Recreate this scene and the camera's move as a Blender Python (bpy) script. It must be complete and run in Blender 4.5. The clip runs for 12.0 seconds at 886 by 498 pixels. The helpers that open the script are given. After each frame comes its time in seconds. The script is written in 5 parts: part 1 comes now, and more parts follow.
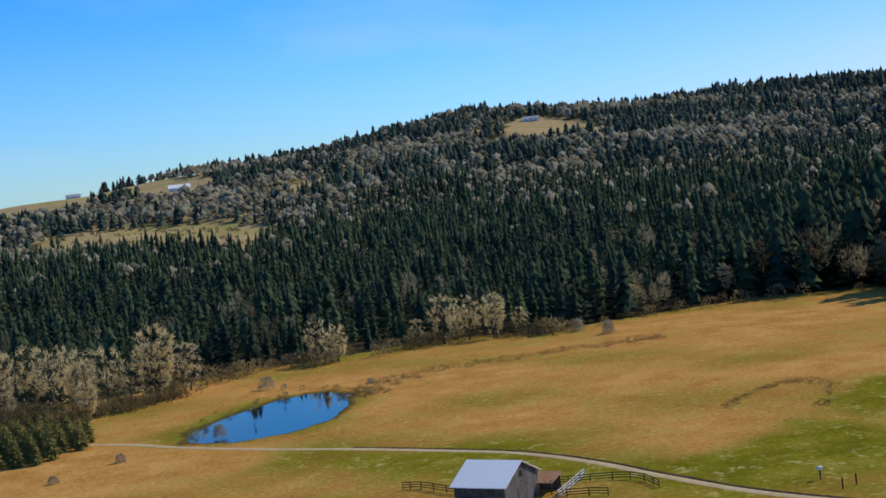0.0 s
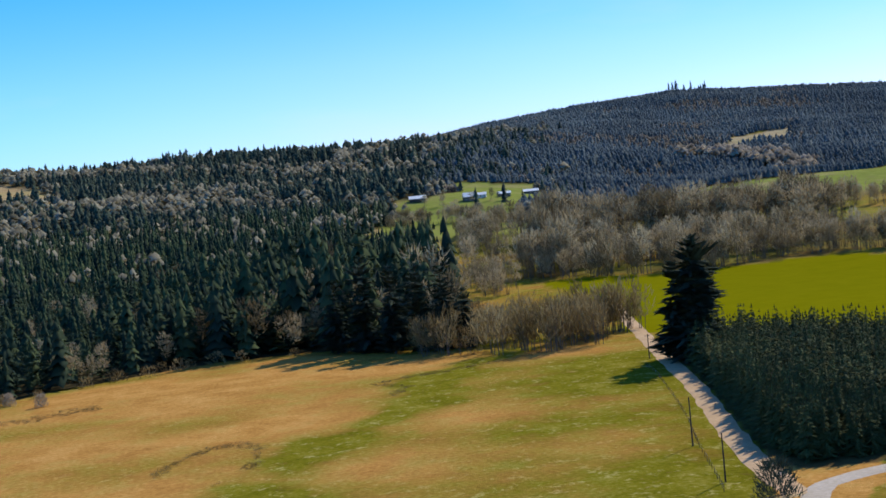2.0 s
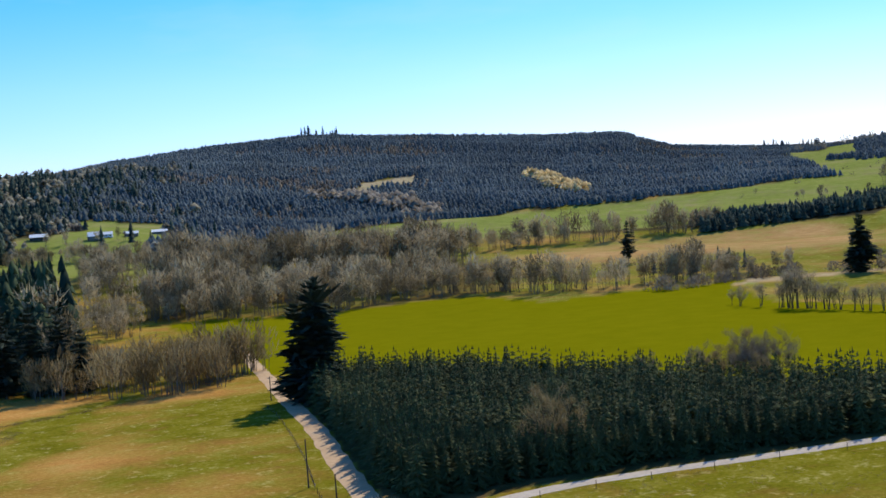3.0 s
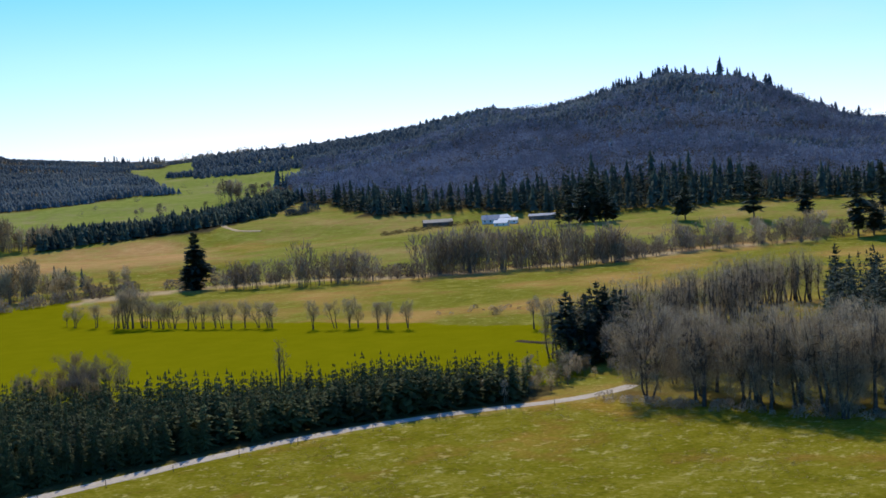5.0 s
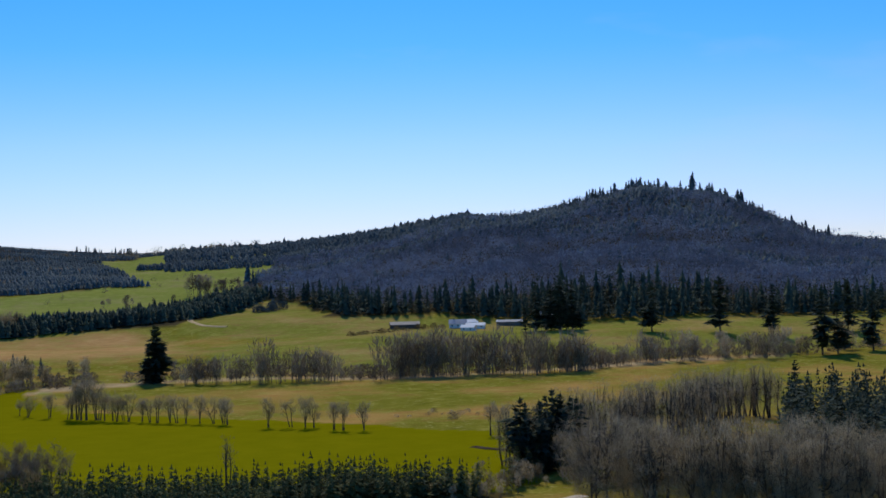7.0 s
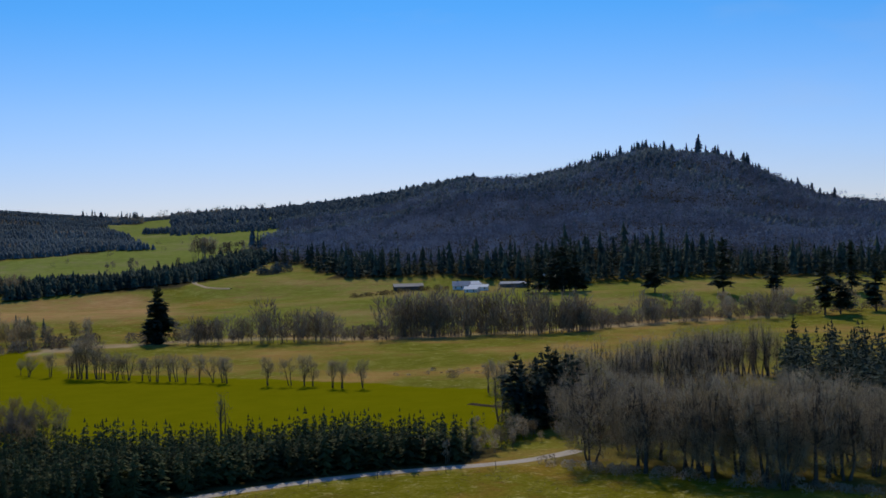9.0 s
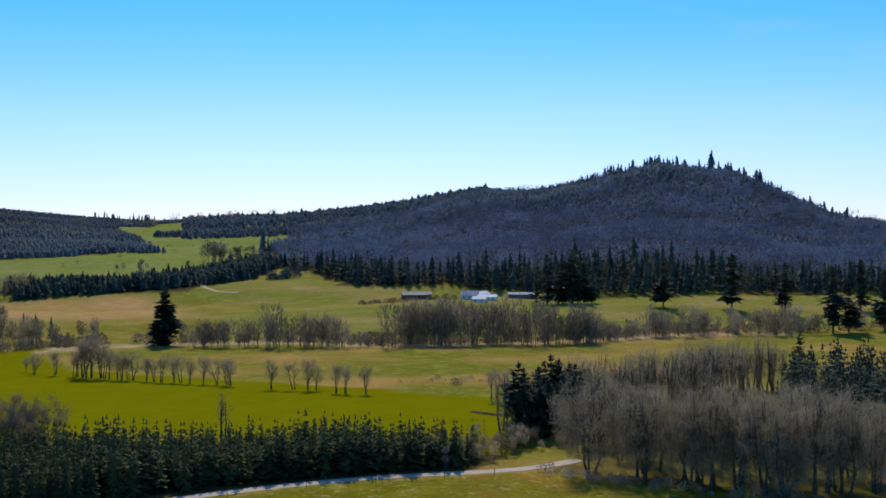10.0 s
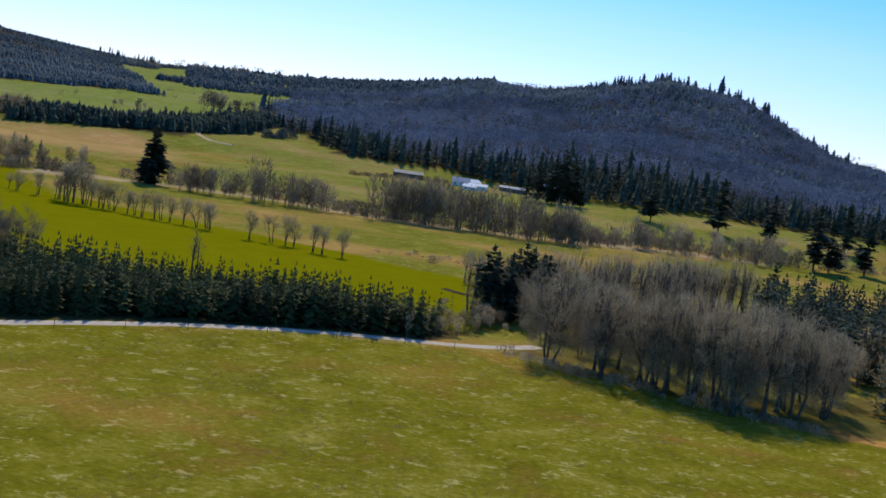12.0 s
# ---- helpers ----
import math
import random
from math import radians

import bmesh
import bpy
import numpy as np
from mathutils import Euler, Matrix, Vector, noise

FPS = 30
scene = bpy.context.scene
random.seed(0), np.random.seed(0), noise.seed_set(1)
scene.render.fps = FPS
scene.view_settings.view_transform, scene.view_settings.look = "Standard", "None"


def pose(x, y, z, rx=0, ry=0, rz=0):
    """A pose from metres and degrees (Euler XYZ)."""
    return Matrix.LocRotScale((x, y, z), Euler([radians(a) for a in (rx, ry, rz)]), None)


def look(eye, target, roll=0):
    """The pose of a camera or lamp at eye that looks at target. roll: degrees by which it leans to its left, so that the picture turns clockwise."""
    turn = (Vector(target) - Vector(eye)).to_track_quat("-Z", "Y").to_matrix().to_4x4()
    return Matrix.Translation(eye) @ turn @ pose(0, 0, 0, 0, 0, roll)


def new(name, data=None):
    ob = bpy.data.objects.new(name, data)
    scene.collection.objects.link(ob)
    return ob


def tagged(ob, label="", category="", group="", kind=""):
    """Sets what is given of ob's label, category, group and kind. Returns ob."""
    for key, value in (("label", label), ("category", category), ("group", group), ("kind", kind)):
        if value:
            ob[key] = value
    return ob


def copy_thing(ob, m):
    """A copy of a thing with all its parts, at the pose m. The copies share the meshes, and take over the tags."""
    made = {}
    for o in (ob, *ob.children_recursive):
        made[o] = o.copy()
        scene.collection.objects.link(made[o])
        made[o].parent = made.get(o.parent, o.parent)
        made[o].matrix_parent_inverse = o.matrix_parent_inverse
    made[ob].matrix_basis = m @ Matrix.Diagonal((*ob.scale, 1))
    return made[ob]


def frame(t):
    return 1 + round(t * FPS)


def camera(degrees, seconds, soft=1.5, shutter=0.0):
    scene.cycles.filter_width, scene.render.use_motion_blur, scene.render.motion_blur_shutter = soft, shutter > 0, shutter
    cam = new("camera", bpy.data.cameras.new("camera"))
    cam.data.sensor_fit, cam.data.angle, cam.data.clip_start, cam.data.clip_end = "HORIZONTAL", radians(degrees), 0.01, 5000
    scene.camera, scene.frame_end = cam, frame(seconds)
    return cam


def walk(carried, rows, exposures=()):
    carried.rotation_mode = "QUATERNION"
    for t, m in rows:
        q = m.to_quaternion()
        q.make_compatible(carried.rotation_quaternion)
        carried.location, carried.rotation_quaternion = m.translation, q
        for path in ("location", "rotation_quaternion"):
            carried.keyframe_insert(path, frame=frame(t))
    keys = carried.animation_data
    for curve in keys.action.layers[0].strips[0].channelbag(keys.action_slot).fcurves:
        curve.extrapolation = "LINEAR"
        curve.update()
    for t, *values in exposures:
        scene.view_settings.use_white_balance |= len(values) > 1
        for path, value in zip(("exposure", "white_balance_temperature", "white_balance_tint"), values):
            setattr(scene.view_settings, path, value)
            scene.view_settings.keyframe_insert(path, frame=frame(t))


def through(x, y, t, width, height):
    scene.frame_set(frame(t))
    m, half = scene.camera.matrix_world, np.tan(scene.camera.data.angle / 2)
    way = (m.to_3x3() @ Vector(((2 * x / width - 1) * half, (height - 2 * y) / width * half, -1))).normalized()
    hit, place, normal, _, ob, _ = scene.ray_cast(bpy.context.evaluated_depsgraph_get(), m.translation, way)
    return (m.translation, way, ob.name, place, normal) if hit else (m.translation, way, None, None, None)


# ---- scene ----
FOV = 36.0
# seconds, eye, heading and climb of the view in degrees, roll
PATH = [
    (0, (0.01, -0.00, 50.00), 2.00, -2.86, -6.13),
    (0.5, (1.30, -0.04, 49.68), 7.24, 0.85, -4.04),
    (1, (2.62, -0.12, 49.29), 12.07, -0.54, -4.43),
    (1.5, (3.91, -0.25, 48.94), 17.89, -3.71, -5.34),
    (2, (5.20, -0.42, 48.72), 24.80, -2.21, -5.49),
    (2.5, (6.51, -0.64, 48.57), 32.54, -1.63, -5.30),
    (3, (7.77, -0.94, 48.26), 40.25, -1.73, -4.24),
    (3.5, (8.83, -1.19, 47.88), 47.91, -2.07, -4.52),
    (3.7, (9.24, -1.29, 47.78), 50.87, -2.32, -4.78),
    (5.3, (12.49, -2.44, 49.74), 68.66, -2.86, -3.11),
    (5.5, (12.78, -2.72, 49.74), 68.75, -2.66, -2.65),
    (6, (13.48, -3.50, 49.64), 68.89, -0.54, -1.47),
    (6.5, (14.17, -4.38, 49.39), 68.79, 1.03, -1.15),
    (7, (14.80, -5.20, 48.90), 68.64, 1.35, -1.47),
    (7.2, (15.05, -5.52, 48.71), 68.51, 1.41, -1.38),
    (8.8, (16.59, -7.43, 46.92), 68.36, 1.10, -1.70),
    (9, (16.74, -7.65, 46.74), 68.29, -0.13, -1.55),
    (9.5, (17.10, -8.22, 46.29), 68.05, -2.90, -1.02),
    (10, (17.45, -8.95, 45.63), 67.82, 0.32, -0.13),
    (10.5, (17.71, -9.59, 44.62), 67.66, 1.37, 1.76),
    (11, (17.92, -10.02, 43.70), 68.01, -3.49, 4.78),
    (11.5, (18.15, -10.34, 42.83), 68.18, -3.15, 8.36),
    (12, (18.38, -10.60, 41.95), 68.50, -4.32, 8.40),
]


def aim(eye, heading, climb):
    h, c = radians(heading), radians(climb)
    return (eye[0] + math.sin(h) * math.cos(c), eye[1] + math.cos(h) * math.cos(c), eye[2] + math.sin(c))


cam = camera(FOV, 12.0, soft=1.65)
walk(cam, [(t, look(eye, aim(eye, heading, climb), roll)) for t, eye, heading, climb, roll in PATH],
     exposures=[(0.0, -0.24), (0.5, -0.16), (1.0, -0.18), (1.5, -0.1), (2.0, 0.07), (2.5, 0.1), (3.5, 0.17), (5.5, 0.0), (6.0, -0.02), (6.5, -0.26), (7.2, -0.5), (8.8, -0.68), (9.0, -0.75), (9.5, -0.34), (10.0, -0.2), (10.5, -0.75), (11.0, -0.25), (12.0, -0.1)])

# ---- light: a clear spring sky, the sun ahead over the saddle ----
SUN_BEARING, SUN_HEIGHT = 64.0, 39.5
world = bpy.data.worlds.new("sky")
scene.world = world
world.use_nodes = True
nt = world.node_tree
sky = nt.nodes.new("ShaderNodeTexSky")
sky.sky_type, sky.sun_disc = "NISHITA", False
sky.sun_elevation, sky.sun_rotation = radians(SUN_HEIGHT), radians(SUN_BEARING)
sky.altitude, sky.air_density, sky.dust_density, sky.ozone_density = 200, 1.0, 0.2, 2.0
vivid = nt.nodes.new("ShaderNodeHueSaturation")
vivid.inputs["Saturation"].default_value, vivid.inputs["Hue"].default_value = 1.15, 0.5
tint = nt.nodes.new("ShaderNodeMix")
tint.data_type, tint.blend_type = "RGBA", "MULTIPLY"
tint.inputs[0].default_value = 1.0
# white haze low over the horizon, deep azure above it
upward, depth = nt.nodes.new("ShaderNodeSeparateXYZ"), nt.nodes.new("ShaderNodeValToRGB")
nt.links.new(nt.nodes.new("ShaderNodeTexCoord").outputs["Generated"], upward.inputs[0])
nt.links.new(upward.outputs["Z"], depth.inputs[0])
SKY_DEPTH = [(0.0, (0.72, 0.91, 1.36)), (0.05, (0.63, 0.90, 1.42)), (0.1, (0.52, 0.91, 1.46)), (0.17, (0.25, 0.86, 1.48)), (0.26, (0.12, 0.82, 1.42)), (0.6, (0.45, 0.85, 1.3))]
while len(depth.color_ramp.elements) < len(SKY_DEPTH):
    depth.color_ramp.elements.new(0.5)
for stop, (at, col) in zip(depth.color_ramp.elements, SKY_DEPTH):
    stop.position, stop.color = at, (*col, 1)
# paler towards the sun
facing, glow, paler = nt.nodes.new("ShaderNodeVectorMath"), nt.nodes.new("ShaderNodeValToRGB"), nt.nodes.new("ShaderNodeMix")
facing.operation = "DOT_PRODUCT"
facing.inputs[1].default_value = aim((0, 0, 0), SUN_BEARING, SUN_HEIGHT)
nt.links.new(upward.inputs[0].links[0].from_socket, facing.inputs[0])
nt.links.new(facing.outputs["Value"], glow.inputs[0])
glow.color_ramp.elements.new(0.6)
for stop, (at, col) in zip(glow.color_ramp.elements, ((0.4, (0.82, 1.0, 1.04)), (0.63, (0.99, 0.88, 0.95)), (0.82, (1.13, 0.88, 0.87)))):
    stop.position, stop.color = at, (*col, 1)
paler.data_type, paler.blend_type = "RGBA", "MULTIPLY"
paler.inputs[0].default_value = 1.0
nt.links.new(depth.outputs[0], paler.inputs[6])
nt.links.new(glow.outputs[0], paler.inputs[7])
nt.links.new(paler.outputs[2], tint.inputs[7])
nt.links.new(sky.outputs[0], vivid.inputs["Color"])
nt.links.new(vivid.outputs[0], tint.inputs[6])
# thin high wisps
stretch, wisp, veil, clouded = nt.nodes.new("ShaderNodeMapping"), nt.nodes.new("ShaderNodeTexNoise"), nt.nodes.new("ShaderNodeValToRGB"), nt.nodes.new("ShaderNodeMix")
stretch.inputs["Scale"].default_value = (1.0, 1.0, 4.0)
wisp.inputs["Scale"].default_value, wisp.inputs["Detail"].default_value, wisp.inputs["Roughness"].default_value = 3.2, 5.0, 0.55
nt.links.new(upward.inputs[0].links[0].from_socket, stretch.inputs[0])
nt.links.new(stretch.outputs[0], wisp.inputs["Vector"])
nt.links.new(wisp.outputs["Fac"], veil.inputs[0])
for stop, (at, amount) in zip(veil.color_ramp.elements, ((0.56, 0.0), (0.76, 0.2))):
    stop.position, stop.color = at, (amount, amount, amount, 1)
clouded.data_type = "RGBA"
clouded.inputs[7].default_value = (5.6, 6.4, 7.6, 1)
nt.links.new(veil.outputs[0], clouded.inputs[0])
nt.links.new(tint.outputs[2], clouded.inputs[6])
nt.links.new(clouded.outputs[2], nt.nodes["Background"].inputs[0])
nt.nodes["Background"].inputs[1].default_value = 0.13
sun = new("sun", bpy.data.lights.new("sun", "SUN"))
sun.data.energy, sun.data.angle, sun.data.color = 3.8, radians(0.53), (1.0, 0.92, 0.78)
sun.matrix_world = look(aim((0, 0, 300), SUN_BEARING, SUN_HEIGHT), (0, 0, 300))


# ---- materials ----
def material(name, rough=0.9, spec=0.2, metal=0.0):
    m = bpy.data.materials.new(name)
    m.use_nodes = True
    b = m.node_tree.nodes["Principled BSDF"]
    b.inputs["Roughness"].default_value = rough
    b.inputs["Specular IOR Level"].default_value = spec
    b.inputs["Metallic"].default_value = metal
    return m, m.node_tree, b


def noise_node(tree, scale, detail=4.0, rough=0.6, coord=None):
    n = tree.nodes.new("ShaderNodeTexNoise")
    n.inputs["Scale"].default_value, n.inputs["Detail"].default_value, n.inputs["Roughness"].default_value = scale, detail, rough
    if coord is None:
        coord = tree.nodes.new("ShaderNodeNewGeometry").outputs["Position"]
    tree.links.new(coord, n.inputs["Vector"])
    return n.outputs["Fac"]


def ramp(tree, fac, stops):
    r = tree.nodes.new("ShaderNodeValToRGB")
    e = r.color_ramp.elements
    while len(e) < len(stops):
        e.new(0.5)
    for k, (at, col) in enumerate(stops):
        e[k].position, e[k].color = at, (*col, 1)
    tree.links.new(fac, r.inputs[0])
    return r.outputs[0]


def blend(tree, fac, a, b, kind="MIX"):
    m = tree.nodes.new("ShaderNodeMix")
    m.data_type, m.blend_type = "RGBA", kind
    for sock, v in ((m.inputs[0], fac), (m.inputs[6], a), (m.inputs[7], b)):
        if hasattr(v, "is_output"):
            tree.links.new(v, sock)
        elif isinstance(v, (int, float)):
            sock.default_value = v
        else:
            sock.default_value = (*v, 1)
    return m.outputs[2]


def calc(tree, op, a, b=0.0):
    m = tree.nodes.new("ShaderNodeMath")
    m.operation = op
    for sock, v in zip(m.inputs, (a, b)):
        if hasattr(v, "is_output"):
            tree.links.new(v, sock)
        else:
            sock.default_value = v
    return m.outputs[0]


def relief(tree, bsdf, height, strength, distance):
    b = tree.nodes.new("ShaderNodeBump")
    b.inputs["Strength"].default_value, b.inputs["Distance"].default_value = strength, distance
    tree.links.new(height, b.inputs["Height"])
    tree.links.new(b.outputs[0], bsdf.inputs["Normal"])


def speckled(name, dark, light, scale, rough=1.0, spec=0.02, metal=0.0, bump=0.0, island=0.0, objects=0.0, distance=0.05, lo=0.3, hi=0.7):
    """Two colours mixed by noise at two scales, with optional variation from piece to piece and thing to thing."""
    m, tree, b = material(name, rough, spec, metal)
    fac = calc(tree, "ADD", calc(tree, "MULTIPLY", noise_node(tree, scale), 0.6), calc(tree, "MULTIPLY", noise_node(tree, scale * 0.13, 3), 0.4))
    if island:
        rnd = tree.nodes.new("ShaderNodeNewGeometry").outputs["Random Per Island"]
        fac = calc(tree, "ADD", fac, calc(tree, "MULTIPLY", calc(tree, "SUBTRACT", rnd, 0.5), island))
    if objects:
        rnd = tree.nodes.new("ShaderNodeObjectInfo").outputs["Random"]
        fac = calc(tree, "ADD", fac, calc(tree, "MULTIPLY", calc(tree, "SUBTRACT", rnd, 0.5), objects))
    tree.links.new(ramp(tree, fac, [(lo, dark), (hi, light)]), b.inputs["Base Color"])
    if bump:
        relief(tree, b, noise_node(tree, scale * 1.7), bump, distance)
    return m


def leafy(name, dark, light, scale, island=0.5, through=0.35, objects=0.0, lo=0.3, hi=0.7):
    """Foliage or twigs: colour varies clump by clump and tree by tree, and some light comes through."""
    m = speckled(name, dark, light, scale, rough=0.85, spec=0.05, island=island, objects=objects, lo=lo, hi=hi)
    tree = m.node_tree
    tone = tree.nodes.new("ShaderNodeAttribute")
    tone.attribute_name = "tone"
    shift = m.node_tree.nodes["Principled BSDF"].inputs["Base Color"].links[0].from_node.inputs[0]
    tree.links.new(calc(tree, "ADD", shift.links[0].from_socket, tone.outputs["Fac"]), shift)
    b, out = tree.nodes["Principled BSDF"], tree.nodes["Material Output"]
    col = b.inputs["Base Color"].links[0].from_socket
    tr, mix = tree.nodes.new("ShaderNodeBsdfTranslucent"), tree.nodes.new("ShaderNodeMixShader")
    tree.links.new(col, tr.inputs[0])
    mix.inputs[0].default_value = through
    tree.links.new(b.outputs[0], mix.inputs[1])
    tree.links.new(tr.outputs[0], mix.inputs[2])
    tree.links.new(mix.outputs[0], out.inputs[0])
    return m


def land_material():
    """Dry and green grass, crop, forest ground and painted verge shade, mixed by the cover of the land."""
    m, tree, b = material("land", 1.0, 0.0)
    cover = tree.nodes.new("ShaderNodeVertexColor")
    cover.layer_name = "cover"
    sep = tree.nodes.new("ShaderNodeSeparateColor")
    tree.links.new(cover.outputs[0], sep.inputs[0])
    crop, green, floor_shade = sep.outputs
    fine, mid, wide, streak = noise_node(tree, 0.9, 6, 0.7), noise_node(tree, 0.09, 5, 0.65), noise_node(tree, 0.016, 4), noise_node(tree, 0.25, 5, 0.7)
    dry = ramp(tree, calc(tree, "ADD", calc(tree, "MULTIPLY", fine, 0.5), calc(tree, "MULTIPLY", mid, 0.5)),
               [(0.34, (0.32, 0.148, 0.032)), (0.5, (0.52, 0.265, 0.066)), (0.66, (0.69, 0.395, 0.125))])
    pale = ramp(tree, calc(tree, "ADD", calc(tree, "MULTIPLY", streak, 0.5), calc(tree, "MULTIPLY", mid, 0.5)),
                [(0.34, (0.25, 0.19, 0.10)), (0.5, (0.42, 0.335, 0.185)), (0.66, (0.56, 0.46, 0.28))])
    dry = blend(tree, cover.outputs["Alpha"], pale, dry)
    grass = ramp(tree, calc(tree, "ADD", calc(tree, "MULTIPLY", fine, 0.45), calc(tree, "MULTIPLY", mid, 0.55)),
                 [(0.36, (0.105, 0.10, 0.006)), (0.52, (0.20, 0.178, 0.014)), (0.64, (0.32, 0.265, 0.05))])
    tuft = ramp(tree, calc(tree, "MULTIPLY", streak, calc(tree, "ADD", 0.55, calc(tree, "MULTIPLY", fine, 0.9))), [(0.57, (0, 0, 0)), (0.67, (1, 1, 1))])
    grass = blend(tree, calc(tree, "MULTIPLY", tuft, 0.7), grass, (0.48, 0.41, 0.14))
    stubble = ramp(tree, calc(tree, "MULTIPLY", noise_node(tree, 0.35, 6, 0.75), calc(tree, "ADD", 0.5, mid)), [(0.33, (1, 1, 1)), (0.42, (0, 0, 0))])
    grass = blend(tree, calc(tree, "MULTIPLY", stubble, 0.45), grass, (0.20, 0.13, 0.035))
    fresh = ramp(tree, mid, [(0.3, (0.18, 0.225, 0.035)), (0.7, (0.30, 0.33, 0.085))])
    grass = blend(tree, cover.outputs["Alpha"], fresh, grass)
    amount = calc(tree, "ADD", green, calc(tree, "ADD", calc(tree, "MULTIPLY", calc(tree, "SUBTRACT", mid, 0.5), 1.5), calc(tree, "MULTIPLY", calc(tree, "SUBTRACT", wide, 0.5), 2.0)))
    col = blend(tree, ramp(tree, amount, [(0.1, (0, 0, 0)), (0.95, (1, 1, 1))]), dry, grass)
    cropped = ramp(tree, calc(tree, "ADD", calc(tree, "MULTIPLY", fine, 0.3), calc(tree, "MULTIPLY", mid, 0.7)),
                   [(0.3, (0.175, 0.17, 0.002)), (0.7, (0.225, 0.21, 0.004))])
    col = blend(tree, crop, col, cropped)
    col = blend(tree, floor_shade, col, ramp(tree, mid, [(0.3, (0.035, 0.03, 0.015)), (0.7, (0.10, 0.08, 0.04))]))
    tree.links.new(col, b.inputs["Base Color"])
    relief(tree, b, fine, 0.6, 0.35)
    return m


LAND = land_material()
NEEDLES = leafy("fir_needles", (0.03, 0.045, 0.036), (0.095, 0.122, 0.08), 0.16, 0.2, 0.15)
# far conifers: distance haze painted in as a bluer, lighter needle colour
NEEDLES_HAZED = leafy("hazed_fir_needles", (0.075, 0.097, 0.098), (0.138, 0.168, 0.162), 0.012, 0.03, 0.06, lo=0.4, hi=0.6)
NEEDLES_GREEN = leafy("spruce_needles", (0.024, 0.041, 0.027), (0.074, 0.102, 0.045), 0.05, 0.12, 0.1)
NEEDLES_YOUNG = leafy("young_fir_needles", (0.045, 0.054, 0.022), (0.12, 0.13, 0.045), 0.3, 0.15, 0.08)
TWIGS = leafy("bare_twigs", (0.165, 0.13, 0.07), (0.50, 0.405, 0.24), 0.16, 0.25, 0.38)
TWIGS_GREY = leafy("grey_twigs", (0.19, 0.15, 0.09), (0.52, 0.425, 0.275), 0.2, 0.3, 0.34)
TWIGS_BROWN = leafy("brown_twigs", (0.12, 0.095, 0.066), (0.34, 0.275, 0.19), 0.3, 0.3, 0.25)
TWIGS_PALE = leafy("budding_twigs", (0.26, 0.215, 0.15), (0.53, 0.455, 0.34), 0.12, 0.15, 0.45)
TWIGS_OCHRE = leafy("willow_twigs", (0.16, 0.115, 0.05), (0.38, 0.29, 0.14), 0.3, 0.35, 0.4)
# woods of the far hill: twig colour lifted towards blue to paint in haze
TWIGS_HAZED = leafy("hazed_twigs", (0.15, 0.155, 0.185), (0.33, 0.335, 0.375), 0.012, 0.02, 0.12, lo=0.4, hi=0.6)
TWIGS_CREAM = leafy("catkin_twigs", (0.62, 0.46, 0.19), (0.97, 0.81, 0.44), 0.5, 0.4, 0.55)
TWIGS_HILL = leafy("hill_twigs", (0.15, 0.135, 0.085), (0.42, 0.375, 0.25), 0.05, 0.2, 0.3)
DRY_TUFTS = leafy("dry_tufts", (0.16, 0.11, 0.04), (0.45, 0.36, 0.17), 0.4, 0.6, 0.3)
BROWN_TUFTS = leafy("brown_tufts", (0.10, 0.07, 0.028), (0.30, 0.215, 0.095), 0.4, 0.6, 0.2)
SHRUB = leafy("shrub_leaves", (0.05, 0.055, 0.015), (0.14, 0.13, 0.04), 0.5, 0.6, 0.3)
PALE_BARK = speckled("pale_bark", (0.10, 0.085, 0.065), (0.27, 0.235, 0.185), 1.0)
BARK = speckled("bark", (0.04, 0.033, 0.026), (0.14, 0.12, 0.095), 2.0, bump=0.5)
NEEDLES_OLIVE = leafy("olive_fir_needles", (0.12, 0.115, 0.03), (0.28, 0.25, 0.075), 0.3, 0.2, 0.2)
LANE_DIRT = speckled("lane_dirt", (0.48, 0.31, 0.16), (0.66, 0.47, 0.28), 0.9, bump=0.4)
GRAVEL = speckled("gravel", (0.42, 0.345, 0.25), (0.64, 0.55, 0.43), 1.2, bump=0.4)
DIRT = speckled("dirt_track", (0.42, 0.30, 0.15), (0.66, 0.51, 0.29), 0.8, bump=0.4)
SOIL = speckled("cut_earth", (0.035, 0.025, 0.014), (0.11, 0.08, 0.045), 1.2, bump=0.4)
METAL_ROOF = speckled("sheet_metal_roof", (0.88, 0.855, 0.78), (0.95, 0.93, 0.87), 0.7, rough=0.75, spec=0.1)
RUST_ROOF = speckled("rusted_roof", (0.28, 0.13, 0.06), (0.5, 0.3, 0.17), 1.5)
OLD_WOOD = speckled("weathered_boards", (0.06, 0.05, 0.042), (0.2, 0.18, 0.16), 1.6, bump=0.4, island=0.3, objects=0.3)
FENCE_WOOD = speckled("fence_wood", (0.035, 0.028, 0.022), (0.12, 0.10, 0.08), 3.0, objects=0.3)
WHITE_PAINT = speckled("white_paint", (0.6, 0.6, 0.58), (0.82, 0.82, 0.8), 2.0, rough=0.6)
GREY_ROOF = speckled("grey_roof", (0.3, 0.3, 0.31), (0.5, 0.5, 0.51), 1.0, rough=0.6)
DARK_GLASS = speckled("window_glass", (0.02, 0.025, 0.03), (0.05, 0.055, 0.06), 1.0, rough=0.1, spec=0.6)


def water_material():
    m, tree, b = material("pond_water", 0.04, 0.5)
    b.inputs["Base Color"].default_value = (0.008, 0.012, 0.014, 1)
    relief(tree, b, noise_node(tree, 1.2, 3), 0.06, 0.05)
    return m


WATER = water_material()


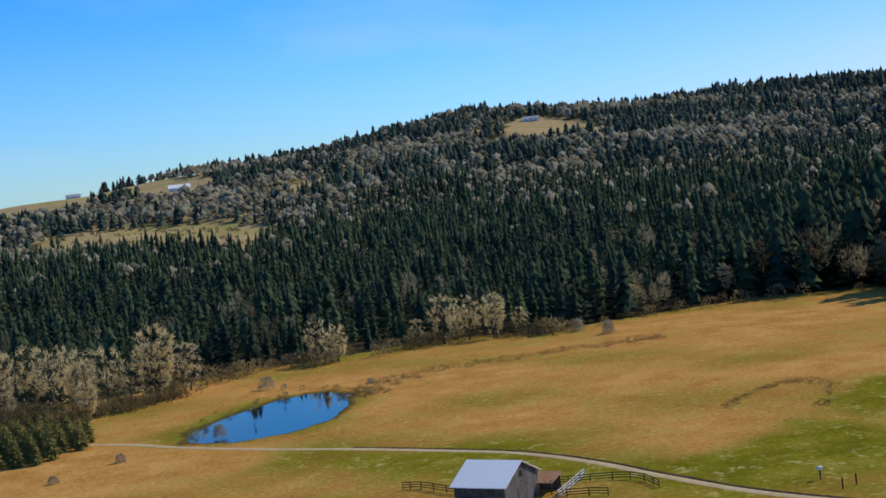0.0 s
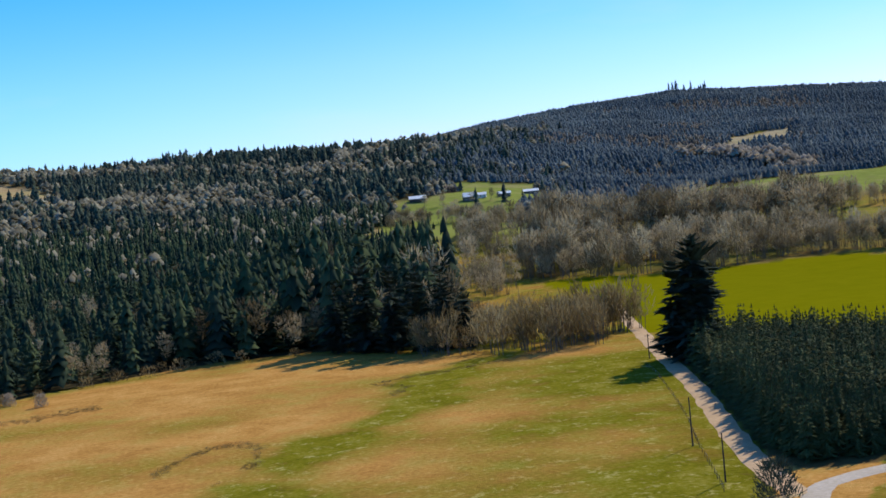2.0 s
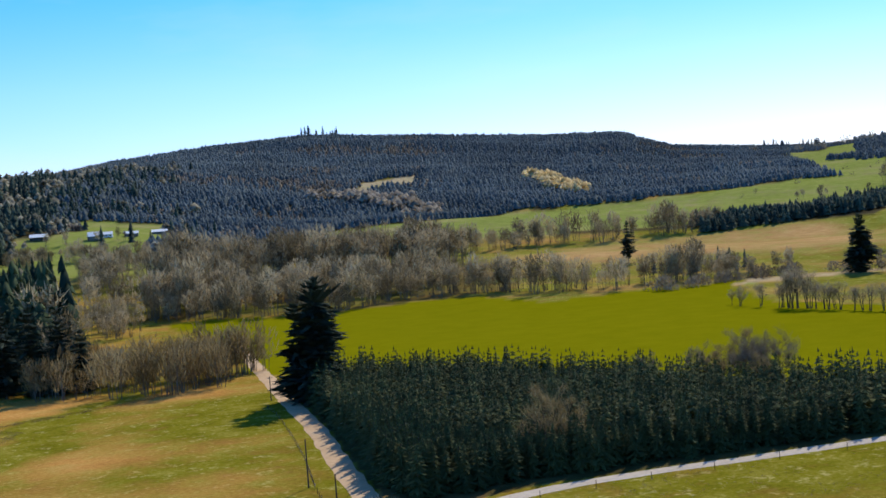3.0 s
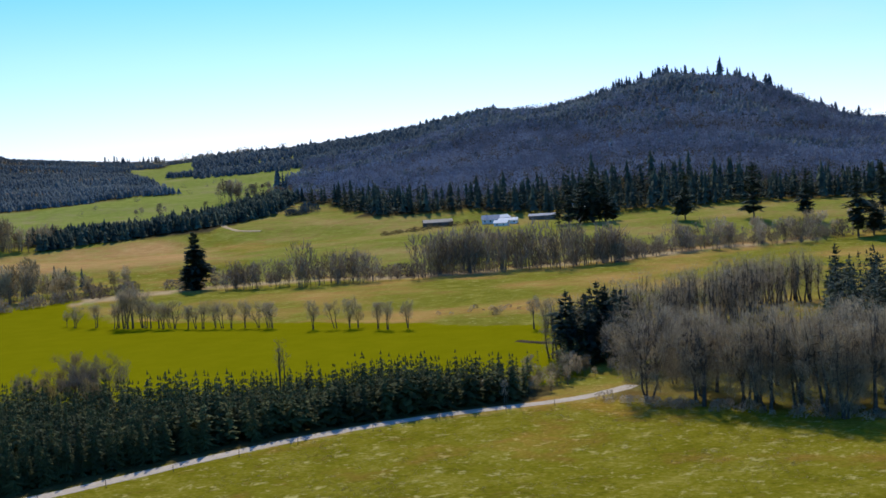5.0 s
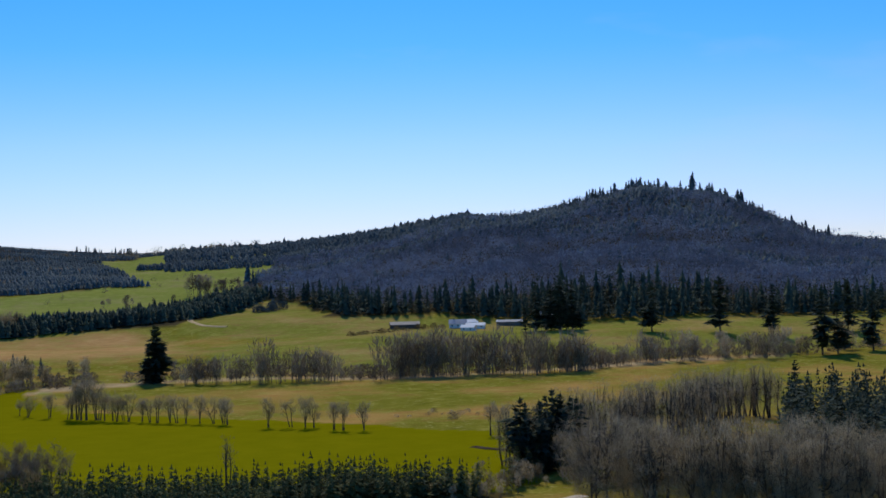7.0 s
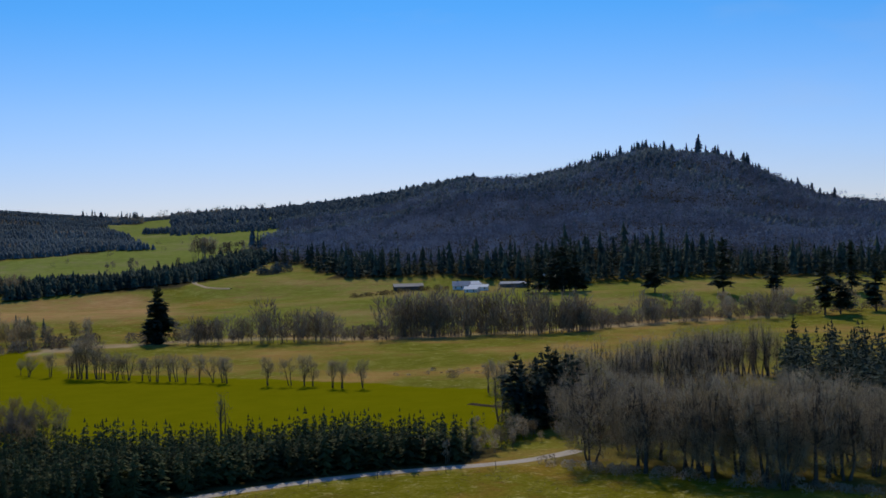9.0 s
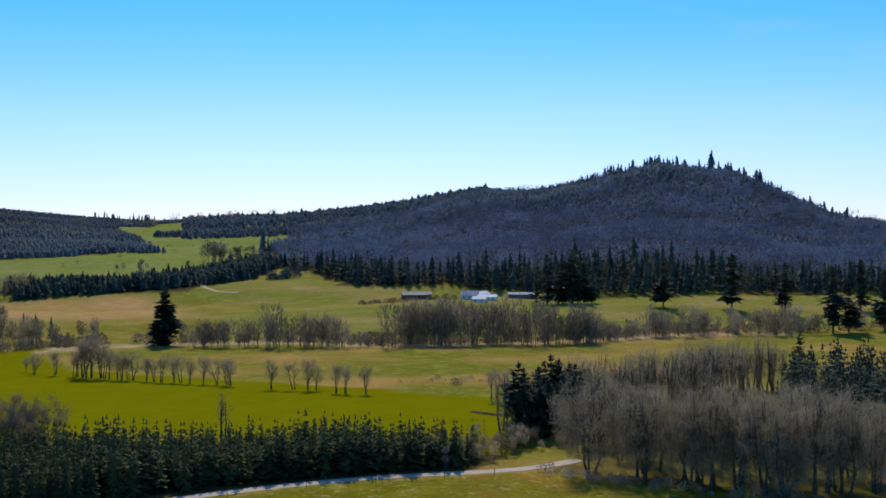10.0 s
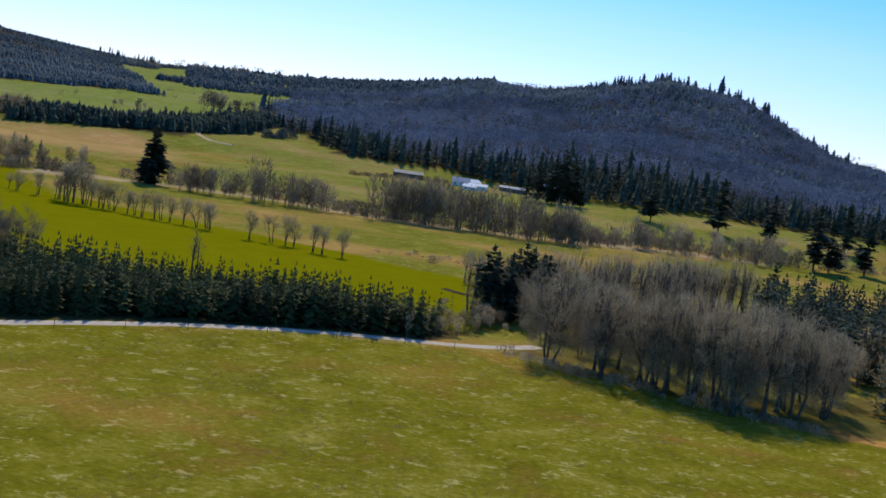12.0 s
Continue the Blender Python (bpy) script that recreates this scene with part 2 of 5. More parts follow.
# Height of the land: a flat valley floor that rises to wooded hills all round.
# Each row: bearing in degrees, then the height at 550, 750, 1000, 1400, 2000 and 2700 m from the middle of the valley.
HILLS = np.array([
    (-60, 0, 3, 14, 40, 70, 60), (-16, 0, 4, 18, 45, 72, 60), (-8, 0, 4, 20, 55, 97, 80),
    (-3, 0, 5, 22, 62, 104, 112), (3, 0, 5, 24, 68, 140, 118), (10, 0, 5, 24, 68, 126, 110),
    (20, 0, 4, 22, 62, 126, 118), (27, 0, 3, 20, 52, 130, 176), (31, 0, 3, 18, 45, 122, 194), (35, 0, 2, 16, 38, 110, 205),
    (41, 0, 2, 13, 36, 98, 183), (47.8, 0, 2, 13, 35, 84, 166), (50, 0, 2, 12, 35, 76, 134),
    (56, 0, 1, 12, 34, 70, 112), (61, 0, 1, 12, 36, 72, 124), (66, 0, 0, 13, 40, 92, 146),
    (69.6, 0, 0, 13, 52, 132, 172), (72, 0, 0, 13, 54, 136, 150), (74.5, 0, 0, 13, 60, 154, 140), (77, 0, 0, 13, 62, 174, 130), (80, 0, 0, 12, 58, 160, 110),
    (84, 0, 0, 10, 46, 94, 90), (88, 0, 0, 10, 40, 74, 80), (110, 0, 0, 10, 36, 68, 70), (160, 0, 3, 12, 34, 60, 60), (300, 0, 3, 14, 40, 70, 60)])
RINGS = np.array([0, 550, 750, 1000, 1400, 2000, 2700, 3400, 4900])
HUB = (10.0, -4.0)


def smooth(e0, e1, v):
    k = np.clip((v - e0) / (e1 - e0), 0, 1)
    return k * k * (3 - 2 * k)


def land(x, y):
    """Ground height at x, y (arrays or numbers)."""
    x, y = np.asarray(x, float), np.asarray(y, float)
    dx, dy = x - HUB[0], y - HUB[1]
    r, az = np.hypot(dx, dy), np.degrees(np.arctan2(dx, dy)) % 360
    az = np.where(az > 299.9, az - 360, az)
    cols = [np.interp(az, HILLS[:, 0], HILLS[:, k]) for k in range(1, 7)]
    cols = [np.zeros_like(r)] + cols + [cols[5] * 0.75, cols[5] * 0.4]
    z = np.zeros_like(r)
    for k in range(len(RINGS) - 1):
        # eased a little at each ring, so that the slopes roll
        s = np.clip((r - RINGS[k]) / (RINGS[k + 1] - RINGS[k]), 0, 1)
        s = 0.6 * s + 0.4 * s * s * (3 - 2 * s)
        z = z + (cols[k + 1] - cols[k]) * s
    swell = smooth(500, 1200, r)
    z = z + swell * (3.0 * np.sin(x / 83 + 1.3) * np.cos(y / 97) + 2.0 * np.sin(x / 41 + y / 57))
    return z


# ---- mesh helpers ----
def mesh_from(name, verts, faces, mat, smooth_shade=False):
    """A mesh from an array of points and an array of triangles or quads."""
    verts, faces = np.asarray(verts, np.float32), np.asarray(faces, np.int32)
    me = bpy.data.meshes.new(name)
    n, k = faces.shape
    me.vertices.add(len(verts))
    me.vertices.foreach_set("co", verts.ravel())
    me.loops.add(n * k)
    me.loops.foreach_set("vertex_index", faces.ravel())
    me.polygons.add(n)
    me.polygons.foreach_set("loop_start", np.arange(0, n * k, k, dtype=np.int32))
    me.update(calc_edges=True)
    me.materials.append(mat)
    if smooth_shade:
        me.polygons.foreach_set("use_smooth", np.ones(n, bool))
    return me


def part(name, data, mat, parent, label=""):
    """Links a bmesh or a mesh as one mesh object under a thing or a part."""
    if isinstance(data, bmesh.types.BMesh):
        me = bpy.data.meshes.new(name)
        data.to_mesh(me)
        data.free()
        me.materials.append(mat)
        data = me
    ob = new(name, data)
    ob.parent = parent
    if label:
        ob["label"] = label
    return ob


def thing(name, m, label, category, group="", kind=""):
    ob = new(name)
    ob.matrix_basis = m
    return tagged(ob, label, category, group, kind)


def box(bm, x0, x1, y0, y1, z0, z1, bevel=0.0):
    made = bmesh.ops.create_cube(bm, size=1, matrix=Matrix.Translation(((x0 + x1) / 2, (y0 + y1) / 2, (z0 + z1) / 2)) @ Matrix.Diagonal((x1 - x0, y1 - y0, z1 - z0, 1)))
    if bevel:
        edges = {e for v in made["verts"] for e in v.link_edges}
        bmesh.ops.bevel(bm, geom=list(edges), offset=bevel, segments=1, affect="EDGES")
    return bm


def boxed(*dims, bevel=0.0):
    return box(bmesh.new(), *dims, bevel=bevel)


def tube(points, radii, sides):
    """Points and triangles of a tapered tube along points."""
    pts, out, tri = np.asarray(points, float), [], []
    for k, p in enumerate(pts):
        d = pts[min(k + 1, len(pts) - 1)] - pts[max(k - 1, 0)]
        d = d / (np.linalg.norm(d) + 1e-9)
        u = np.cross(d, (0.31, 0.95, 0.1))
        u = u / (np.linalg.norm(u) + 1e-9)
        w = np.cross(d, u)
        for s in range(sides):
            a = 2 * math.pi * s / sides
            out.append(p + radii[k] * (math.cos(a) * u + math.sin(a) * w))
    for k in range(len(pts) - 1):
        for s in range(sides):
            a, b = k * sides + s, k * sides + (s + 1) % sides
            tri += [(a, b, b + sides), (a, b + sides, a + sides)]
    return np.array(out), np.array(tri)


def joined(pieces):
    v, f, at = [], [], 0
    for pv, pf in pieces:
        v.append(pv)
        f.append(pf + at)
        at += len(pv)
    return np.concatenate(v), np.concatenate(f)


# ---- trees, as points and triangles round the origin ----
def fir_crown(rng, h, spread, layers, per, low=0.1, ragged=0.3, taper=0.8):
    """Whorls of drooping boughs round a dark core."""
    v, f, lump = [], [], rng.uniform(0, 6)

    def add(*pts):
        f.append((len(v), len(v) + 1, len(v) + 2))
        v.extend(pts)

    for k in range(layers):
        u = (k + rng.uniform(0, 0.7)) / layers
        z0 = h * (low + (0.97 - low) * u)
        reach = spread * (1 - u) ** taper * (0.75 + 0.25 * min(1, u * 6)) + 0.02 * h * (1 - u)
        for j in range(per):
            a = 2 * math.pi * (j + rng.uniform(-0.4, 0.4)) / per + k * 2.4
            z = z0 + h / layers * rng.uniform(-0.8, 0.8) * (1 - u)
            r = reach * (1 + rng.uniform(-ragged, ragged) + 0.5 * ragged * math.sin(2 * a + lump + 5 * u) * math.cos(9 * u + lump))
            drop = r * rng.uniform(0.0, 0.4) - (0.3 * r if u > 0.8 else 0)
            w = max(0.16 * h / layers, r * (1.9 / per))
            c, s = math.cos(a), math.sin(a)
            tip = (r * c, r * s, z - drop)
            m = 0.5 * r
            left, right = (m * c - w * s, m * s + w * c, z - drop * 0.55), (m * c + w * s, m * s - w * c, z - drop * 0.5)
            root = (0, 0, z + 0.03 * h)
            add(root, left, tip)
            add(root, tip, right)
    add((0, 0, h), (0.02 * h, 0, h * 0.9), (-0.012 * h, 0.015 * h, h * 0.9))
    add((0, 0, h), (-0.012 * h, 0.015 * h, h * 0.9), (-0.012 * h, -0.015 * h, h * 0.9))
    return np.array(v, float), np.array(f)


def fir_boughs(rng, h, spread, whorls, per, sprays, low=0.05, taper=0.6, ragged=0.5, tops=1, fine=0.26):
    """A ragged old conifer: whorls of drooping boughs, each of hanging sprays, with gaps between them."""
    v = []
    for top in range(tops):
        ox, oy = (0.0, 0.0) if top == 0 else (rng.uniform(-0.5, 0.5) * spread, rng.uniform(-0.5, 0.5) * spread)
        tall, wide = (h, spread) if top == 0 else (h * rng.uniform(0.72, 0.9), spread * 0.75)
        bulge = rng.uniform(0, 6.28, 3)
        for k in range(whorls):
            u = (k + rng.uniform(0, 0.8)) / whorls
            z = tall * (low + (0.98 - low) * u)
            reach = wide * (1 - u) ** taper * (0.7 + 0.3 * min(1, u * 5)) + 0.018 * tall
            swell = 1 + 0.22 * math.sin(7 * u + bulge[0]) + 0.14 * math.sin(17 * u + bulge[1])
            for j in range(max(4, int(per * (1 - 0.3 * u)))):
                a = rng.uniform(0, 6.28)
                r = reach * swell * rng.uniform(1 - ragged, 1 + 0.5 * ragged) * (1 + 0.2 * math.sin(a + bulge[2] + 4 * u))
                c, s, sag = math.cos(a), math.sin(a), rng.uniform(-0.05, 0.35) - (0.45 if u > 0.8 else 0.0)
                for i in range(sprays):
                    q = rng.uniform(0.1, 1.0) ** 0.7
                    w = r * fine * (1.25 - q) + 0.042 * fine * tall
                    b, e = max(0.0, q - 0.3) * r, min(1.06, q + 0.2) * r
                    n = rng.normal(0, 0.35 * w, 3)
                    zb, ze = z - sag * b * b / max(r, 0.1), z - sag * e * e / max(r, 0.1)
                    v += [(ox + b * c - w * s, oy + b * s + w * c, zb - 0.4 * w + n[0]), (ox + b * c + w * s, oy + b * s - w * c, zb - 0.4 * w + n[1]), (ox + e * c + n[2], oy + e * s - n[2], ze + 0.2 * w)]
    for k in range(5):
        a = 1.257 * k
        v += [(0, 0, h), (0.016 * h * math.cos(a), 0.016 * h * math.sin(a), 0.93 * h), (0.016 * h * math.cos(a + 1.8), 0.016 * h * math.sin(a + 1.8), 0.92 * h)]
    return np.array(v, float), np.arange(len(v)).reshape(-1, 3)


def dome_limbs(rng, h, spread, stems, arms, shoots, stout=0.016, fork=0.3, skirt=0.14):
    """Trunks that fork into steep limbs ending on a dome; gives also the places where twigs start."""
    woods, tips = [], []

    def on_dome(a, u):
        side = 1.0 - max(0.0, (u - 0.55) / 0.45) ** 2 if u > 0.55 else 0.55 + 0.45 * (u / 0.55)
        r = spread * math.sqrt(max(0.03, side)) if u > 0.55 else spread * side
        return np.array((r * math.cos(a), r * math.sin(a), h * u))

    for s in range(stems):
        a0 = 6.28 * s / stems + rng.uniform(0, 2)
        off = 0.0 if stems == 1 else 0.03 * h
        base = np.array((off * math.cos(a0), off * math.sin(a0), -0.3))
        crotch = base + np.array((rng.normal(0, 0.02) * h + off * math.cos(a0), rng.normal(0, 0.02) * h + off * math.sin(a0), h * fork * rng.uniform(0.7, 1.2)))
        top = crotch + np.array((rng.normal(0, 0.04) * h, rng.normal(0, 0.04) * h, 0.86 * h - crotch[2]))
        thick = h * stout / stems ** 0.4
        line = [base, (base + crotch) / 2 + rng.normal(0, 0.004, 3) * h, crotch, (crotch * 2 + top) / 3 + rng.normal(0, 0.012, 3) * h, (crotch + top * 2) / 3 + rng.normal(0, 0.012, 3) * h, top]
        woods.append(tube(line, thick * np.array((1.5, 1.05, 0.9, 0.6, 0.36, 0.12)), 6))
        for k in range(arms):
            t = rng.uniform(0.0, 0.75)
            p = crotch + (top - crotch) * t
            a = 2.4 * k + a0 + rng.uniform(-0.5, 0.5)
            end = on_dome(a, rng.uniform(max(0.45, p[2] / h + 0.12), 0.97)) * rng.uniform(0.85, 1.0)
            mid = p + (end - p) * 0.5 + np.array((0, 0, -0.03 * h)) + (end - p) * (0.12, 0.12, 0)
            woods.append(tube([p, mid, end], thick * (1 - 0.6 * t) * np.array((0.55, 0.33, 0.08)), 4))
            tips.append((end, end - mid))
            for q in range(shoots):
                c = mid + (end - mid) * rng.uniform(-0.5, 0.8)
                goal = on_dome(a + rng.normal(0, 0.55), rng.uniform(skirt, 0.98)) * rng.uniform(0.6, 1.0)
                goal = c + (goal - c) * rng.uniform(0.5, 1.0)
                woods.append(tube([c, goal], thick * np.array((0.17, 0.05)), 3))
                tips.append((goal, goal - c + np.array((0, 0, 0.3))))
    v, f = joined(woods)
    return v, f, tips


def fir_far(rng, h, spread, layers=4, per=5, taper=0.85):
    """A small far conifer: a few ragged skirts."""
    v, f = [], []
    for k in range(layers):
        u = k / layers
        z0, z1 = h * (0.08 + 0.9 * u), h * min(1.0, 0.08 + 0.9 * (u + 1.7 / layers))
        r, at, a0 = spread * (1 - u) ** taper, len(v), rng.uniform(0, 6)
        v.append((0, 0, z1))
        for j in range(per * 2):
            a = a0 + math.pi * j / per
            q = r * (1.0 if j % 2 else 0.55) * rng.uniform(0.62, 1.3)
            v.append((q * math.cos(a), q * math.sin(a), z0 + (0.0 if j % 2 else 0.05 * h) + rng.uniform(-0.035, 0.035) * h))
        f += [(at, at + 1 + j, at + 1 + (j + 1) % (per * 2)) for j in range(per * 2)]
    return np.array(v, float), np.array(f)


def limbs(rng, h, spread, forks, lean=0.0, stems=1, clear=0.1, stout=0.014):
    """Trunk and limbs of a bare broadleaf; gives also the places where twigs start."""
    woods, tips = [], []
    for s in range(stems):
        a0 = rng.uniform(0, 6.28)
        off = 0.0 if stems == 1 else 0.04 * h
        base = np.array((off * math.cos(a0), off * math.sin(a0), -0.3))
        top = base + np.array((rng.normal(0, 0.03 + lean) * h, rng.normal(0, 0.03 + lean) * h, h * rng.uniform(0.72, 0.85)))
        line = [base + (top - base) * t + np.array((rng.normal(0, 0.008), rng.normal(0, 0.008), 0)) * h * (t > 0) for t in np.linspace(0, 1, 6)]
        thick = h * stout / math.sqrt(stems)
        woods.append(tube(line, thick * np.array((1.5, 1, 0.85, 0.65, 0.4, 0.15)), 6))
        tips.append((line[-1], top - line[-2]))
        for k in range(forks):
            t = rng.uniform(clear, 0.95)
            p = base + (top - base) * t
            a = rng.uniform(0, 6.28)
            long = spread * rng.uniform(0.6, 1.1) * (1.15 - 0.6 * t)
            out = np.array((math.cos(a) * long, math.sin(a) * long, long * rng.uniform(0.6, 1.5)))
            out[2] = min(out[2], h * 0.97 - p[2])
            mid = p + out * 0.5 + np.array((0, 0, -0.08 * long))
            woods.append(tube([p, mid, p + out], thick * (1.05 - 0.75 * t) * np.array((0.6, 0.35, 0.1)), 4))
            for q in range(3):
                c = mid + (p + out - mid) * rng.uniform(0.0, 0.8)
                d = out * rng.uniform(0.2, 0.45) + rng.normal(0, 0.13 * long, 3)
                woods.append(tube([c, c + d], thick * np.array((0.16, 0.05)), 3))
                tips.append((c + d * 0.7, d))
            tips.append((p + out * 0.9, out))
    v, f = joined(woods)
    return v, f, tips


def twig_cloud(rng, tips, each, long, wide):
    """Sprays of thin twigs from the ends of the limbs."""
    v = []
    for p, d in tips:
        d = d / (np.linalg.norm(d) + 1e-9)
        for k in range(each):
            way = d * 0.55 + rng.normal(0, 0.55, 3) + np.array((0, 0, 0.45))
            way /= np.linalg.norm(way) + 1e-9
            root = p + rng.normal(0, 0.35, 3) * long
            side = np.cross(way, rng.normal(0, 1, 3))
            side /= np.linalg.norm(side) + 1e-9
            ln = long * rng.uniform(0.6, 1.3)
            v += [root - side * wide, root + side * wide, root + way * ln]
    return np.array(v), np.arange(len(v)).reshape(-1, 3)


def stems_far(rng, h, spread, stems=3):
    """Thin stems of a far leafless tree."""
    v = []
    for s in range(stems):
        x, y = rng.normal(0, 0.12 * spread, 2)
        a, b = rng.normal(0, 0.25 * spread, 2)
        w = 0.0105 * h
        v += [(x - w, y, -0.5), (x + w, y, -0.5), (x + a, y + b, h * 0.85)]
        v += [(x, y - w, -0.5), (x, y + w, -0.5), (x + a, y + b, h * 0.85)]
    return np.array(v, float), np.arange(len(v)).reshape(-1, 3)


def bare_far(rng, h, spread, twigs, wide):
    """Crown of a small far leafless tree: upright sprays of twigs with gaps."""
    v = []
    arms = [(rng.uniform(0, 6.28), spread * math.sqrt(rng.uniform(0.02, 1)), rng.uniform(0.75, 1.0)) for k in range(9)]
    for k in range(twigs):
        a, far, tall = arms[k % 9]
        u = rng.uniform(0.26, 0.92) * tall
        r = far * math.sin(math.pi * min(0.5, 0.1 + 0.6 * u)) * (1.1 - 0.35 * max(0, u - 0.6) / 0.4)
        p = np.array((r * math.cos(a), r * math.sin(a), h * u)) + rng.normal(0, 0.075 * spread / 0.33, 3) * h * (1, 1, 0.3)
        way = np.array((0.3 * math.cos(a), 0.3 * math.sin(a), 1.0)) + rng.normal(0, 0.3, 3)
        way *= h * rng.uniform(0.09, 0.2) / np.linalg.norm(way)
        side = np.cross(way, rng.normal(0, 1, 3))
        side *= wide / (np.linalg.norm(side) + 1e-9)
        v += [p - side, p + side, p + way]
    return np.array(v, float), np.arange(len(v)).reshape(-1, 3)


def bare_dome(rng, h, spread, twigs, wide):
    """Crown of a far leafless tree: lobed domes of twigs on a clear stem."""
    v = []
    lobes = [(rng.normal(0, 0.45 * spread), rng.normal(0, 0.45 * spread), h * rng.uniform(0.34, 0.78), spread * rng.uniform(0.45, 0.8)) for k in range(6)]
    lobes.append((0, 0, h * 0.66, spread * 0.8))
    for k in range(twigs):
        x, y, z, size = lobes[k % 7]
        d = rng.normal(0, 1, 3)
        d /= np.linalg.norm(d) + 1e-9
        p = np.array((x, y, z)) + d * size * (rng.uniform(0.1, 1) ** 0.4) * (1, 1, 1.15)
        p[2] = min(p[2], h * 0.96)
        way = d * 0.6 + np.array((0, 0, 0.8)) + rng.normal(0, 0.3, 3)
        way *= h * rng.uniform(0.06, 0.13) / np.linalg.norm(way)
        side = np.cross(way, rng.normal(0, 1, 3))
        side *= wide / (np.linalg.norm(side) + 1e-9)
        v += [p - side, p + side, p + way]
    return np.array(v, float), np.arange(len(v)).reshape(-1, 3)


def crown_far(rng, h, spread, lobes=5, rim=6):
    """Crown of a far leafless tree: a cluster of ragged tufted caps over a gap."""
    v, f = [], []
    for k in range(lobes):
        a = 6.28 * k / (lobes - 1) + rng.uniform(-0.5, 0.5)
        off = 0.0 if k == 0 else spread * rng.uniform(0.4, 0.7)
        x, y, z = off * math.cos(a), off * math.sin(a), h * (0.97 if k == 0 else rng.uniform(0.6, 0.88))
        size, at, turn = spread * rng.uniform(0.5, 0.75), len(v), rng.uniform(0, 6)
        v.append((x, y, z))
        for j in range(rim):
            b = turn + 6.283 * j / rim
            q = size * rng.uniform(0.7, 1.2)
            v.append((x + q * math.cos(b), y + q * math.sin(b), z - h * rng.uniform(0.14, 0.34)))
        f += [(at, at + 1 + j, at + 1 + (j + 1) % rim) for j in range(rim)]
    return np.array(v, float), np.array(f)


def bush_tris(rng, h, spread, leaves, wide):
    v = []
    for k in range(leaves):
        a, u = rng.uniform(0, 6.28), rng.uniform(0, 1)
        r = spread * math.sqrt(rng.uniform(0.05, 1)) * math.cos(u * 1.35) ** 0.6
        p = np.array((r * math.cos(a), r * math.sin(a), h * u * 0.9))
        way = np.array((0.5 * math.cos(a), 0.5 * math.sin(a), 0.8)) + rng.normal(0, 0.4, 3)
        way *= h * rng.uniform(0.15, 0.3) / np.linalg.norm(way)
        side = np.cross(way, rng.normal(0, 1, 3))
        side *= wide / (np.linalg.norm(side) + 1e-9)
        v += [p - side, p + side, p + way]
    return np.array(v, float), np.arange(len(v)).reshape(-1, 3)


def stamp(name, templates, x, y, size, mat, label, category, seed, sink=0.2, tone=0.2):
    """One joined mass of many alike plants, each turned and sized by itself."""
    rng = np.random.default_rng(seed)
    pick, turn = rng.integers(0, len(templates), len(x)), rng.uniform(0, 6.28, len(x))
    fat, z = rng.uniform(0.85, 1.2, len(x)), land(x, y) - sink
    vs, fs, at = [], [], 0
    for k, (tv, tf) in enumerate(templates):
        i = np.where(pick == k)[0]
        if not len(i):
            continue
        c, s = np.cos(turn[i])[:, None], np.sin(turn[i])[:, None]
        sc = (size[i] * fat[i])[:, None]
        px = x[i][:, None] + sc * (tv[:, 0] * c - tv[:, 1] * s)
        py = y[i][:, None] + sc * (tv[:, 0] * s + tv[:, 1] * c)
        pz = z[i][:, None] + size[i][:, None] * tv[:, 2]
        vs.append(np.stack([px, py, pz], -1).reshape(-1, 3))
        fs.append((tf[None] + (np.arange(len(i)) * len(tv))[:, None, None] + at).reshape(-1, 3))
        at += len(i) * len(tv)
    me = mesh_from(name, np.concatenate(vs), np.concatenate(fs), mat)
    tones = [np.repeat(rng.uniform(-tone, tone, (pick == k).sum()), len(tv)) for k, (tv, tf) in enumerate(templates)]
    me.attributes.new("tone", "FLOAT", "POINT").data.foreach_set("value", np.concatenate(tones).astype(np.float32))
    return tagged(new(name, me), label, category, kind="stuff")


# ---- plan helpers ----
def polar(az, r):
    a = np.radians(az)
    return HUB[0] + r * np.sin(a), HUB[1] + r * np.cos(a)


def to_polar(x, y):
    dx, dy = x - HUB[0], y - HUB[1]
    return np.degrees(np.arctan2(dx, dy)), np.hypot(dx, dy)


def inside(poly, x, y):
    hit = np.zeros(np.shape(x), bool)
    for (x0, y0), (x1, y1) in zip(poly, poly[1:] + poly[:1]):
        cross = (y0 > y) != (y1 > y)
        hit ^= cross & (x < (x1 - x0) * (y - y0) / (y1 - y0 + 1e-12) + x0)
    return hit


def to_line(line, x, y):
    """Distance from a broken line."""
    best = np.full(np.shape(x), 1e9)
    for (x0, y0), (x1, y1) in zip(line, line[1:]):
        dx, dy = x1 - x0, y1 - y0
        t = np.clip(((x - x0) * dx + (y - y0) * dy) / (dx * dx + dy * dy), 0, 1)
        best = np.minimum(best, np.hypot(x - x0 - t * dx, y - y0 - t * dy))
    return best


def wobble(x, y, scale, seed):
    """Smooth noise between about -1 and 1."""
    s = seed * 1.7
    return (np.sin(x / scale + s) * np.cos(y / scale * 1.13 + 2 * s) + 0.6 * np.sin(x / scale * 2.3 + y / scale * 1.9 + s) + 0.4 * np.cos(x / scale * 4.1 - y / scale * 3.3 + 3 * s)) / 1.6


